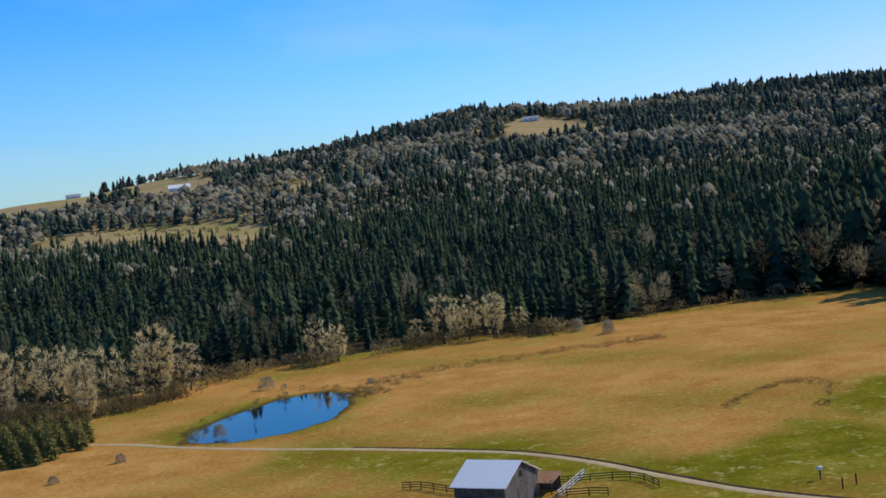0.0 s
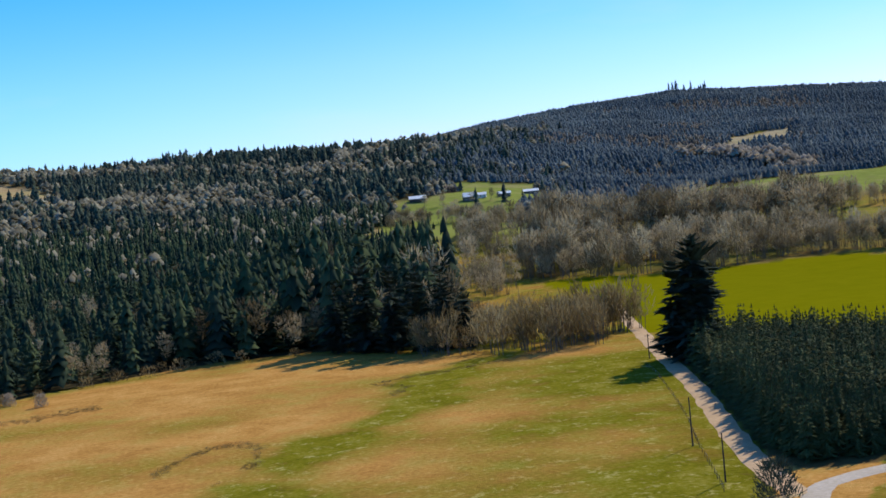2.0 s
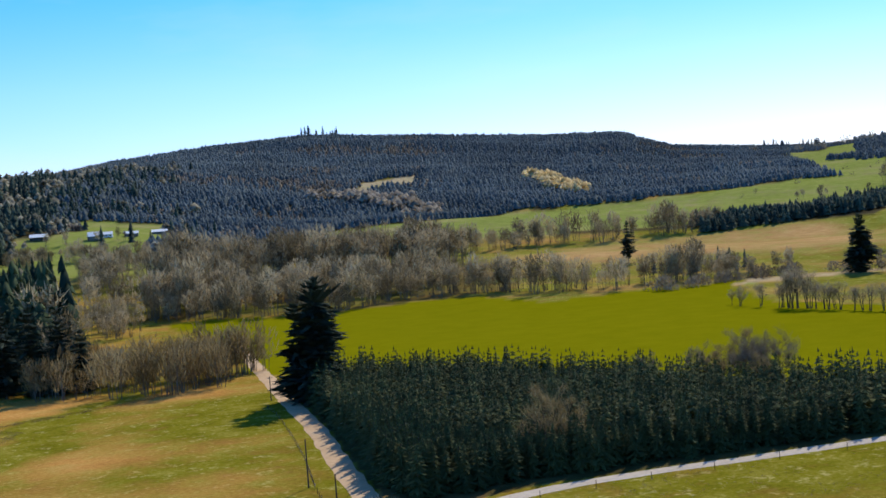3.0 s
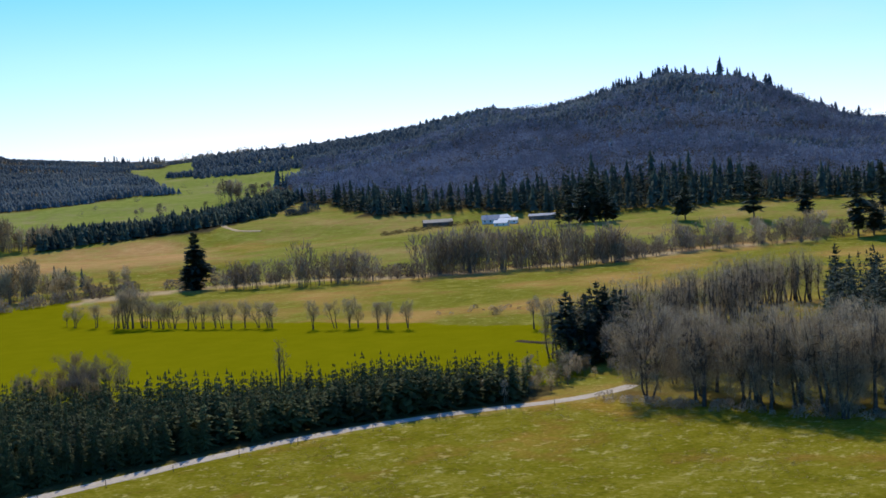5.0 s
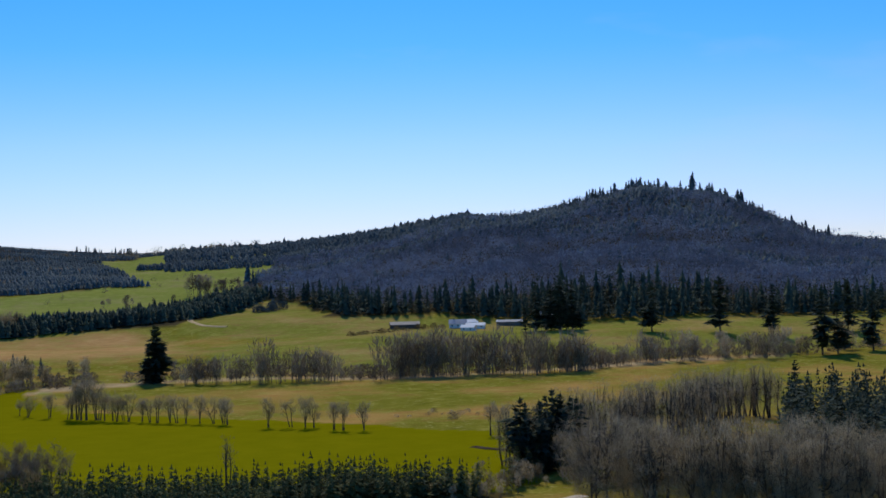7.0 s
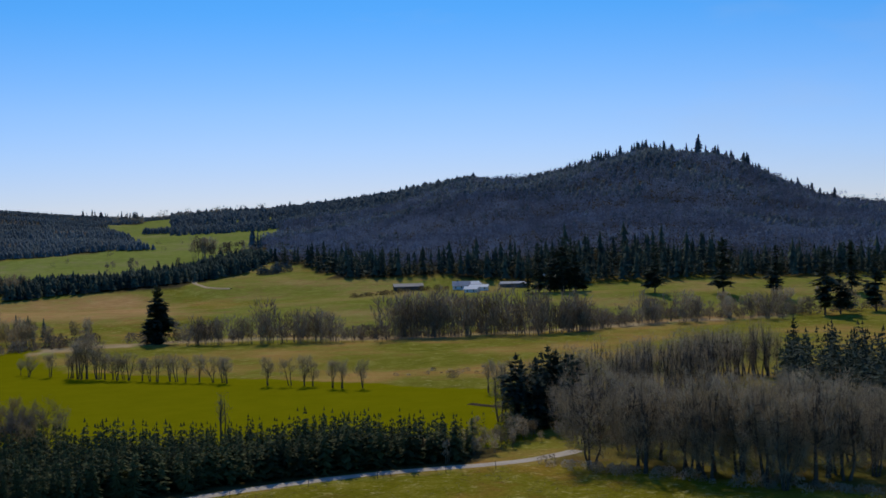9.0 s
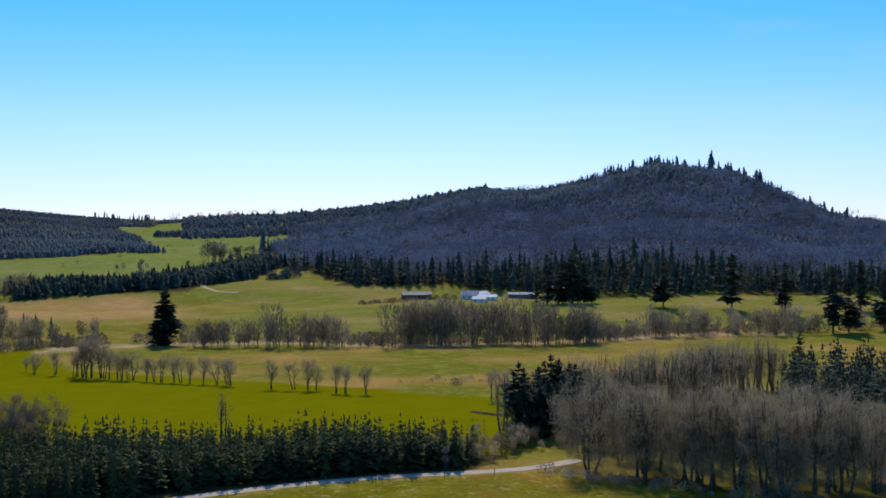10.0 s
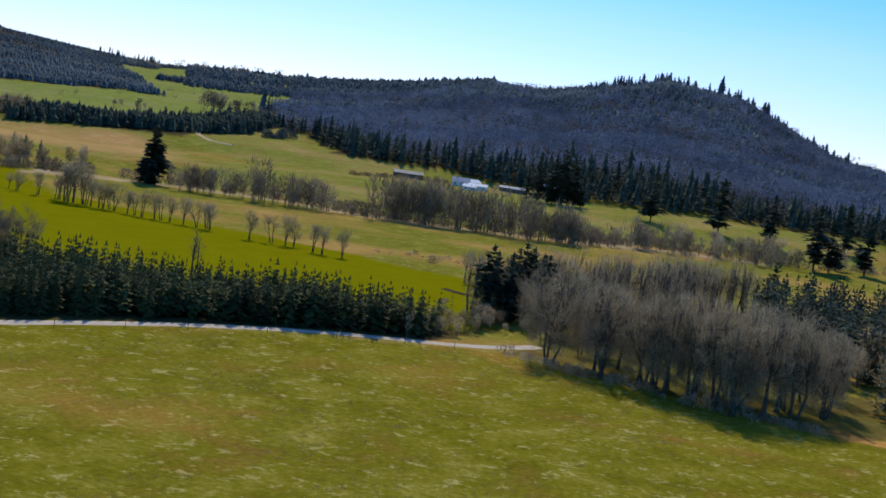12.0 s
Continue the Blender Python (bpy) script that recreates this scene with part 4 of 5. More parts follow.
    stamp("shaded_hill_firs", FIR_DENSE, x[upper], y[upper], size[upper] * 0.62, NEEDLES_HAZED, "dark conifer forest on a shaded hill", "forest", 35, tone=0.1)
    stamp("shaded_hill_broadleaves", BARE_SMALL, x[~firs], y[~firs], size[~firs] * 0.75, TWIGS_HAZED, "leafless brown woods on a shaded hill", "forest", 36, tone=0.1)
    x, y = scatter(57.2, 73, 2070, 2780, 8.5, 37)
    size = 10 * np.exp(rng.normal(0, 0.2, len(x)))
    stamp("far_ridge_firs", FIR_DENSE, x, y, size, NEEDLES_HAZED, "distant conifer forest along a ridge", "forest", 38, tone=0.08)
    # a dark copse on the saddle
    x, y = scatter(56.1, 57.3, 2120, 2200, 7.0, 78)
    stamp("saddle_copse", FIR_DENSE, x, y, 11 * np.exp(rng.normal(0, 0.12, len(x))), NEEDLES_HAZED, "dark copse on a high saddle", "forest", 79, tone=0.08)

    # taller firs that stand out along the crests
    az = np.concatenate([rng.uniform(73.8, 76.1, 34), rng.normal(76.9, 0.25, 14), rng.uniform(77.2, 80.5, 40), rng.normal(79.15, 0.02, 1), rng.normal(81.05, 0.06, 2), rng.uniform(80.5, 84.5, 40), rng.uniform(12.8, 14.6, 9), rng.uniform(34.4, 36.2, 12), rng.uniform(53.6, 56.4, 30)])
    r = np.where(az > 70, rng.uniform(1950, 2030, len(az)), np.where(az < 20, rng.uniform(1900, 1990, len(az)), 2690 + rng.uniform(0, 30, len(az))))
    lone = (np.abs(az - 79.15) < 0.05) | (np.abs(az - 81.05) < 0.12)
    x, y = polar(az, r)
    stamp("crest_firs", FIR_TALL, x, y, np.where(lone, 29, np.where(az > 70, 17, np.where(az > 52, 14, 20))) * rng.uniform(0.7, 1.35, len(az)), NEEDLES_HAZED, "ragged tall firs along the skyline", "forest", 39)


build_woods()


def belt(name, line, width, gap, low, high, mat, label, seed, templates=None, thin=0.25, crowns=None):
    """A belt of trees along a line, with gaps and trees of all sizes."""
    rng = np.random.default_rng(seed)
    p = curve_points(line, gap)
    n = max(1, int(width / gap))
    x = np.concatenate([p[:, 0] + rng.normal(0, gap * 0.85, len(p)) + (k + 0.5 - n / 2) * gap * 0.75 for k in range(n)])
    y = np.concatenate([p[:, 1] + rng.normal(0, gap * 0.85, len(p)) + (k + 0.5 - n / 2) * gap * 0.75 for k in range(n)])
    keep = rng.uniform(0, 1, len(x)) > thin * (1 + 1.2 * wobble(x, y, 14, seed % 7))
    x, y = x[keep], y[keep]
    size = (low + (high - low) * rng.beta(2, 2, len(x))) * (1 + 0.22 * wobble(x, y, 16, seed % 5))
    if templates is None:
        broadleaves(name, x, y, size, mat, label, seed + 1, crowns=crowns)
    else:
        stamp(name, templates, x, y, size, mat, label, "trees", seed + 1)


HEDGE = [(500, 432), (527, 425), (567, 424), (620, 405), (650, 345), (660, 285), (685, 245), (730, 200), (785, 160), (815, 110), (870, 50)]
belt("hedge_trees", [(602, 362), (612, 335), (622, 312), (628, 296)], 16, 4.4, 11, 21, TWIGS_BROWN, "clump of bare brown trees in the far hedge", 41, thin=0.12, crowns=BARE_MID)
belt("hedge_low_trees", [(630, 294), (640, 282), (650, 274)], 12, 4.2, 5, 10, TWIGS_BROWN, "low bare trees in the far hedge", 85, thin=0.3, crowns=BARE_MID)
belt("hedge_tall_trees", [(652, 272), (670, 246), (678, 226), (684, 205), (698, 190)], 18, 4.4, 14, 26, TWIGS_BROWN, "belt of tall bare trees along the far meadow", 86, thin=0.25, crowns=BARE_MID)
belt("hedge_outer_trees", [(705, 188), (745, 175), (768, 149), (787, 121), (806, 93)], 14, 4.6, 7, 19, TWIGS_BROWN, "uneven bare trees at the end of the hedge", 87, thin=0.4, crowns=BARE_MID)
belt("hedge_shrubs", HEDGE, 12, 4.2, 3, 7, TWIGS_BROWN, "low leafless shrubs under the tree belt", 43, BUSHES)
belt("hedge_end_trees", [(560, 436), (600, 420)], 14, 6.0, 8, 17, TWIGS, "clump of bare trees by the far hedge", 44)
belt("far_hedge_trees", [(790, 152), (815, 110), (850, 60)], 16, 6.0, 10, 18, TWIGS_GREY, "thin bare trees beyond the hedge", 42, thin=0.45)
belt("crop_edge_trees", [(345, 618), (375, 566), (400, 556), (445, 556), (480, 545), (495, 500), (512, 468), (545, 455), (575, 446)], 24, 4.6, 8, 26, TWIGS, "bare trees at the edge of a green field", 45, thin=0.42, crowns=BARE_MID + BARE_DOME)
belt("middle_trees", [(445, 800), (480, 770), (530, 735), (600, 690)], 62, 6.4, 18, 33, TWIGS, "wide belt of tall bare grey trees", 47, thin=0.2, crowns=BARE_MID + BARE_DOME)
belt("tall_grey_trees", [(326, 672), (344, 640), (356, 606)], 16, 7.0, 20, 30, TWIGS, "tall grey trees at the end of the lane", 57)
belt("farm_grove", [(560, 905), (610, 885), (650, 850)], 46, 7.0, 15, 21, TWIGS, "round grove of grey trees below a farm", 58, thin=0.1)
belt("field_end_trees", [(365, 650), (400, 640), (450, 625), (500, 600)], 74, 7.0, 14, 27, TWIGS, "bare trees in a wood behind the green field", 46, thin=0.2)
belt("lane_end_trees", [(290, 560), (305, 600), (322, 640)], 26, 7.0, 9, 17, TWIGS, "grey trees past the end of the lane", 64, crowns=BARE_MID + BARE_DOME)
belt("farm_foot_trees", [(398, 790), (420, 840), (445, 880), (500, 905)], 40, 8.0, 14, 23, TWIGS, "grey trees below a farm pasture", 70, thin=0.25)
belt("middle_firs", [(470, 825), (495, 800), (590, 880), (610, 860)], 18, 13.0, 14, 25, NEEDLES, "dark firs among bare trees", 74, FIR_MID, thin=0.3)
belt("house_trees", [(490, 1095), (540, 1075), (600, 1085), (650, 1120)], 14, 9.0, 9, 17, TWIGS, "grey trees round a hillside farm", 65, thin=0.35)
belt("house_firs", [(530, 1065), (600, 1070), (660, 1100)], 12, 14.0, 12, 22, NEEDLES, "dark firs below a hillside farm", 66, FIR_SMALL, thin=0.3)
belt("farm_trees", [(400, 930), (440, 975), (500, 1010)], 26, 8.0, 12, 18, TWIGS, "grey trees beside a green pasture", 59)
belt("slope_trees", [(950, 1345), (965, 1255), (955, 1165), (930, 1095)], 50, 8.0, 12, 18, TWIGS_PALE, "pale trees at the top of a pasture", 60, CAPS)
belt("grove_front_firs", [(318, 100), (328, 98), (338, 97), (347, 95)], 8, 3.0, 5, 9, NEEDLES_YOUNG, "dark young firs at the road end", 75, FIR_NEAR, thin=0.1)
belt("pasture_trees", [(684, 785), (720, 760), (766, 730), (817, 700), (862, 680)], 28, 6.0, 10, 27, TWIGS, "bare trees along the brown field", 49, thin=0.4, crowns=BARE_MID + BARE_DOME)
belt("pasture_firs", [(862, 688), (939, 655), (1005, 632), (1104, 630), (1180, 650)], 66, 4.4, 12, 16, NEEDLES, "dark young firs along the pasture", 51, FIR_TINY, thin=0.0)
belt("hedge_firs", [(578, 494), (600, 482), (626, 478)], 14, 5.0, 8, 15, NEEDLES, "dark small firs in the far hedge", 48, FIR_SMALL, thin=0.2)
belt("pale_clump", [(1290, 1310), (1240, 1240), (1199, 1182), (1150, 1095)], 40, 9.0, 14, 20, TWIGS_CREAM, "pale budding trees among dark conifers", 52, CAPS, thin=0.1)
belt("pasture_scrub", [(1150, 900), (1180, 880), (1450, 930), (1600, 1000), (1800, 1120)], 60, 26.0, 6, 12, TWIGS_BROWN, "scattered small trees on a hill pasture", 54, BARE_SMALL, thin=0.7)
belt("saddle_crest_trees", [(1950, 1420), (2080, 1400), (2180, 1330), (2240, 1240)], 40, 16.0, 12, 22, TWIGS, "trees along a saddle on the skyline", 56, BARE_SMALL, thin=0.3)
belt("saddle_trees", [(1262, 765), (1276, 748), (1290, 733)], 26, 7.0, 17, 27, TWIGS_BROWN, "tall trees at the foot of the saddle", 50)
belt("saddle_firs", [(1385, 784), (1392, 776), (1398, 768)], 16, 8.0, 20, 30, NEEDLES_HAZED, "tall narrow firs on the saddle", 80, FIR_TALL, thin=0.1)
belt("track_scrub", [(1068, 581), (1085, 577), (1104, 579)], 14, 4.0, 4, 8, NEEDLES_HAZED, "dark scrub at a bend of the farm track", 82, BUSHES, thin=0.1)
belt("pasture_hedge_trees", [(1052, 720), (1064, 727), (1205, 763), (1249, 766)], 8, 14.0, 7, 14, TWIGS_BROWN, "small trees above a dark fir belt", 84, thin=0.6)
belt("willow_thicket", [(190, 400), (200, 382), (214, 370), (230, 366)], 44, 3.8, 9, 18, TWIGS_OCHRE, "ochre thicket of bare willows by the lane", 53, crowns=BARE_MID)
belt("forest_edge_shrubs", FOREST_EDGE[3:], 6, 3.2, 1.5, 5, TWIGS_OCHRE, "ochre leafless shrubs along the forest edge", 55, BUSHES, thin=0.6)


def grass_tufts():
    rng = np.random.default_rng(71)
    # dry clumps in the near field, thicker in drifts
    x, y = rng.uniform(90, 290, 22000), rng.uniform(20, 160, 22000)
    drift = wobble(x * 0.5 + y, y * 1.6 - x * 0.3, 12, 4)
    k = inside(NEAR_FIELD, x, y) & (rng.uniform(-0.4, 1.2, 22000) < drift) & (to_line(ROAD, x, y) > 4)
    stamp("dry_grass_tufts", TUFTS, x[k], y[k], rng.uniform(0.15, 0.45, k.sum()), DRY_TUFTS, "pale dry tufts in the green field", "grass", 72, 0.02)
    # rough brown growth along old ditches and a ring on the west pasture
    x, y = rng.uniform(-80, 200, 150000), rng.uniform(215, 440, 150000)
    ditch = [(-13, 333), (-4, 352), (10, 364), (27, 367), (37, 369), (53, 374), (68, 379)]
    creek = [(196, 352), (172, 346), (150, 344), (138, 340), (142, 326), (134, 316)]
    a, b = (x - 71) * 0.5 + (y - 262) * 0.87, (x - 71) * 0.87 - (y - 262) * 0.5
    ring = np.abs(np.hypot(a / 24, b / 9) - 1) * 9
    near = np.minimum(np.minimum(to_line(ditch, x, y) * 0.32, to_line(creek, x, y)), ring * 1.3 + 2.2 * (a < -6))
    k = (near < 1.6 + 1.2 * wobble(x, y, 4, 2)) & (rng.uniform(0, 1, len(x)) < 0.8)
    stamp("ditch_growth", TUFTS, x[k], y[k], rng.uniform(0.2, 0.6, k.sum()), BROWN_TUFTS, "rough brown growth along field ditches", "grass", 73, 0.02)


grass_tufts()
belt("edge_brush", [(-62, 380), (-45, 398), (-18, 400), (10, 419), (46, 411)], 9, 3.4, 2.0, 6.0, TWIGS_OCHRE, "ochre brush along the forest edge", 76, BUSHES, thin=0.5)
belt("edge_undergrowth", [(-118, 360), (-100, 356), (-84, 346), (-72, 350), (-62, 366)], 12, 2.6, 2.0, 5.5, TWIGS_OCHRE, "ochre undergrowth below pale trees", 67, BUSHES, thin=0.2)
belt("pond_bank_growth", [(-52, 300), (-44, 325), (-30, 350), (-14, 346), (-11, 325)], 3, 2.4, 0.5, 1.4, DRY_TUFTS, "rough growth round the pond bank", 68, BUSHES, thin=0.3)
belt("meadow_shrubs", [(478, 190), (485, 175), (470, 168)], 16, 5.0, 1.0, 2.6, TWIGS, "small leafless shrubs on the meadow", 62, BUSHES, thin=0.4)
belt("roadside_brush", [(292, 110), (301, 102), (314, 101), (324, 98), (340, 100)], 12, 2.8, 3, 7, TWIGS_GREY, "leafless brush at the end of the plantation", 63)


# ---- single trees ----
def fir_tree(name, h, spread, layers, per, mat, label, seed, low=0.08, group="", taper=0.8, ragged=0.35, sprays=4, tops=1, fine=0.26, young=False):
    rng = np.random.default_rng(seed)
    ob = thing(name, Matrix.Identity(4), label, "tree", group)
    v, f = tube([(0, 0, -0.5), (0, 0, h * 0.5), (0, 0, h * 0.96)], [h * 0.016, h * 0.01, h * 0.002], 7)
    part("trunk", mesh_from("trunk", v, f, BARK, True), BARK, ob)
    v, f = fir_crown(rng, h, spread, layers, per, low, ragged, taper) if young else fir_boughs(rng, h, spread, layers, per, sprays, low, taper, ragged, tops, fine)
    part("crown", mesh_from("crown", v, f, mat), mat, ob)
    return ob


def dome_tree(name, h, spread, stems, arms, shoots, each, mat, label, seed, wide=0.03, long=1.5, group="", stout=0.016, fork=0.3):
    rng = np.random.default_rng(seed)
    ob = thing(name, Matrix.Identity(4), label, "tree", group)
    v, f, tips = dome_limbs(rng, h, spread, stems, arms, shoots, stout, fork)
    part("trunk", mesh_from("trunk", v, f, BARK, True), BARK, ob)
    v, f = twig_cloud(rng, tips, each, long, wide)
    part("crown", mesh_from("crown", v, f, mat), mat, ob)
    return ob


def bare_tree(name, h, spread, forks, each, mat, label, seed, stems=1, wide=0.03, long=1.1, group="", lean=0.0, clear=0.1, stout=0.014):
    rng = np.random.default_rng(seed)
    ob = thing(name, Matrix.Identity(4), label, "tree", group)
    v, f, tips = limbs(rng, h, spread, forks, lean, stems, clear, stout)
    part("trunk", mesh_from("trunk", v, f, BARK, True), BARK, ob)
    v, f = twig_cloud(rng, tips, each, long, wide)
    part("crown", mesh_from("crown", v, f, mat), mat, ob)
    return ob


def bush(name, h, spread, leaves, mat, label, seed, wide=0.09, group=""):
    v, f = bush_tris(np.random.default_rng(seed), h, spread, leaves, wide)
    return tagged(new(name, mesh_from(name, v, f, mat)), label, "bush", group)


def planted(x, y, size=1.0, turn=0.0, sink=0.0):
    return pose(x, y, float(land(x, y)) - sink, 0, 0, turn) @ Matrix.Diagonal((size, size, size, 1))


def plant(protos, places, seed, lo=0.85, hi=1.15):
    """The first use of each kind moves it there; the others are copies."""
    rng = np.random.default_rng(seed)
    used = [0.0] * len(protos)
    for k, (x, y, *s) in enumerate(places):
        i = k % len(protos)
        size, turn = (s[0] if s else 1.0) * rng.uniform(lo, hi), rng.uniform(0, 360)
        if used[i]:
            copy_thing(protos[i], planted(x, y, size / used[i], turn))
        else:
            protos[i].matrix_basis = planted(x, y, size, turn)
            used[i] = size


# the great firs by the lane
plant([fir_tree("fir_tree", 33, 9.4, 32, 14, NEEDLES, "huge dark fir beside the gravel lane", 61, low=0.02, taper=0.5, ragged=0.5, sprays=13, tops=2, fine=0.2)], [(212, 294)], 1, 1, 1)
plant([fir_tree("fir_tree", 28, 7.4, 28, 13, NEEDLES, "tall dark fir at the corner of the lane", 62, low=0.02, taper=0.5, ragged=0.6, sprays=13, fine=0.16)], [(221, 304)], 2, 1, 1)


plant([fir_tree("fir_tree", 27, 6.2, 24, 10, NEEDLES, "tall dark fir at the end of the forest", 66 + k, low=0.03, taper=0.5, ragged=0.5, sprays=9, tops=2, fine=0.18, group="forest end firs") for k in range(3)],
      [(172, 404), (178, 397), (184, 391), (176, 412, .9), (167, 416, 1.1), (186, 400, .8), (160, 424), (190, 388, .7)], 13, 0.9, 1.1)


# the young fir plantation between lane and road
def plantation():
    rng = np.random.default_rng(63)
    gx, gy = np.meshgrid(np.arange(150, 310, 2.3), np.arange(95, 325, 2.3))
    x, y = gx.ravel() + rng.uniform(-1, 1, gx.size), gy.ravel() + rng.uniform(-1, 1, gx.size)
    k = inside(PLANTATION, x, y)
    x, y = x[k], y[k]
    front = np.argsort(x * 0.6 + y * 0.35 - 60 * np.exp(-to_line(ROAD, x, y) / 14.0) - 60 * np.exp(-to_line(LANE, x, y) / 14.0))
    near, rest = front[:295], front[295:]
    protos = [fir_tree("young_fir", 9.0, 2.0, 20, 9, NEEDLES_YOUNG, "young green fir in a dense plantation", 70 + k, low=0.03, taper=0.85, young=True, group="plantation firs") for k in range(5)]
    grown = 1.0 + 0.16 * wobble(x, y, 11, 3) + 0.22 * np.exp(-to_line(LANE, x, y) / 16.0)
    plant(protos, [(x[i], y[i], grown[i]) for i in near], 64, 0.85, 1.12)
    stamp("plantation_firs", tri_set(fir_crown, 6, 65, 1.0, 0.24, 9, 6, low=0.1), x[rest], y[rest], 9.0 * grown[rest] * rng.uniform(0.75, 1.2, len(rest)), NEEDLES_YOUNG, "dense plantation of young green firs", "forest", 66)


plantation()

# bare trees standing in and beside the plantation
plant([bare_tree("bare_tree", 18, 1.8, 7, 2, TWIGS_BROWN, "two thin bare trunks above the plantation", 81, stems=4, clear=0.5, stout=0.022)], [(287, 156)], 3, 1, 1)
plant([bare_tree("bare_tree", 12, 3.6, 18, 18, TWIGS_OCHRE, "bare brown tree in front of the plantation", 82, stems=2),
       bare_tree("bare_tree", 13, 4.4, 20, 20, TWIGS_BROWN, "bushy bare tree in the plantation", 83, stems=2)],
      [(181, 178, 1.15), (266, 196), (187, 177, 0.95), (272, 200, 0.9), (262, 190, 0.8), (258, 222, 0.7), (270, 208, .9), (276, 196, 1.0), (273, 204, 1.1), (268, 214, .9), (264, 206, .8)], 4, 0.9, 1.1)

# the row of small trees along the crop
ROW = [(450, 340, 0.8), (450, 330, 0.9), (456, 349, 0.7), (457, 345, 0.6), (446, 318, 1.0), (445, 312, 1.3), (446, 309, 1.6), (447, 314, 1.35), (448, 318, 1.0), (445, 305, 1.3), (444, 300, 0.9), (443, 294, 0.9), (442, 288, 1.0), (442, 282, 0.9), (441, 275, 1.0), (441, 270, 0.9), (440, 266, 0.9), (440, 257, 1.0), (440, 251, 0.9), (439, 246, 1.0), (437, 243, 1.0), (432, 224, 1.0), (433, 216, 0.9), (433, 211, 1.0), (433, 207, 0.9), (430, 198, 1.0), (429, 194, 1.0), (429, 187, 0.9), (421, 139, 1.0), (420, 134, 0.9), (444, 297, 0.9), (443, 291, 0.85), (441, 278, 0.9), (440, 262, 0.85), (445, 303, 1.0)]
plant([bare_tree("row_tree", 10.5, 2.2, 11, 9, TWIGS_GREY, "small bare tree in a field-edge row", 90 + k, stems=2 + k % 2, wide=0.024, long=1.1, group="field-edge row", clear=0.32, lean=0.05, stout=0.02) for k in range(6)], ROW, 5, 1.05, 1.25)

# the grove of tall bare trees at the end of the road
def grove():
    rng = np.random.default_rng(100)
    label = "tall bare broadleaf with a domed twiggy crown"
    broad = [dome_tree("grove_tree", 21.5, 8.8, 3, 11, 7, 27, TWIGS_GREY, "broad bare broadleaf with several trunks and a round crown", 101 + k, wide=0.032, long=1.8, group="grove by the road", fork=0.14) for k in range(2)]
    slim = [dome_tree("grove_tree", 21.5, 6.0, 1 + k % 3, 15 - 4 * (k % 3), 6, 25, TWIGS_GREY, label, 103 + k, wide=0.036, long=1.7, group="grove by the road", stout=0.018, fork=0.3 - 0.06 * (k % 3)) for k in range(6)]
    plant(broad, [(293, 70, 1.0), (299, 60, 0.9), (288, 30, 0.92)], 106, 0.98, 1.02)
    front = [(286, 57, 0.92), (284, 49, 0.86), (281, 43, 1.0), (281, 37, 0.9), (277, 32, 1.04), (274, 28, 0.92), (279, 23, 1.02), (285, 18, 0.86), (291, 13, 0.8)]
    rear = [(x + 8 + rng.normal(0, 1.5), y + 2.5 + rng.normal(0, 2.0), size * rng.uniform(0.88, 1.04)) for x, y, size in front]
    deep = [(x + d + rng.normal(0, 2), y + rng.normal(0, 3), size * rng.uniform(0.8, 0.98)) for d in (18, 30) for x, y, size in front[d // 18 - 1::2]]
    plant(slim, front + rear + deep, 107, 0.95, 1.05)
    thicket = [(rng.uniform(312, 350), rng.uniform(52, 92), rng.uniform(0.6, 0.85)) for k in range(22)]
    plant([dome_tree("grove_tree", 19, 4.4, 2, 8, 5, 18, TWIGS_BROWN, "dark bare tree in the thicket behind the grove", 109 + k, wide=0.035, long=1.6, group="grove by the road", fork=0.2) for k in range(2)], thicket, 108, 0.9, 1.1)
    back = [dome_tree("grove_tree", 18, 3.4, 2, 6, 3, 12, TWIGS_GREY, "slender bare tree behind the grove", 111 + k, wide=0.035, long=1.7, group="grove by the road", stout=0.019, fork=0.25) for k in range(3)]
    far = [(rng.uniform(352, 500), rng.uniform(-20, 3)) for k in range(95)]
    plant(back, [(x, 112 - 0.24 * (x - 352) + d) for x, d in far], 112, 0.8, 1.1)


grove()
belt("grove_underbrush", [(291, 78), (287, 66), (283, 52), (279, 38), (276, 24), (272, 12)], 10, 2.2, 0.8, 2.4, TWIGS_PALE, "pale brush and litter under the grove", 115, BUSHES, thin=0.45)
plant([fir_tree("fir_tree", 16, 4.2, 20, 11, NEEDLES, "dark fir at the edge of the grove", 121 + k, taper=0.5, ragged=0.45) for k in range(2)],
      [(345, 104, 1.1), (349, 100, 1.0), (352, 105, 0.95), (356, 99, 1.15), (343, 98, .85), (360, 102, 1.1), (350, 94, .95), (338, 102, .7), (364, 105, 1.0), (358, 93, 1.0), (366, 97, 1.0), (347, 97, .9), (354, 96, 1.1), (361, 98, .8), (341, 101, .8), (352, 101, .7)], 6, 1.05, 1.15)
plant([fir_tree("fir_tree", 22, 5.2, 20, 10, NEEDLES, "dark fir above the grove", 124, taper=0.6)], [(485, 53)], 7, 0.9, 0.9)


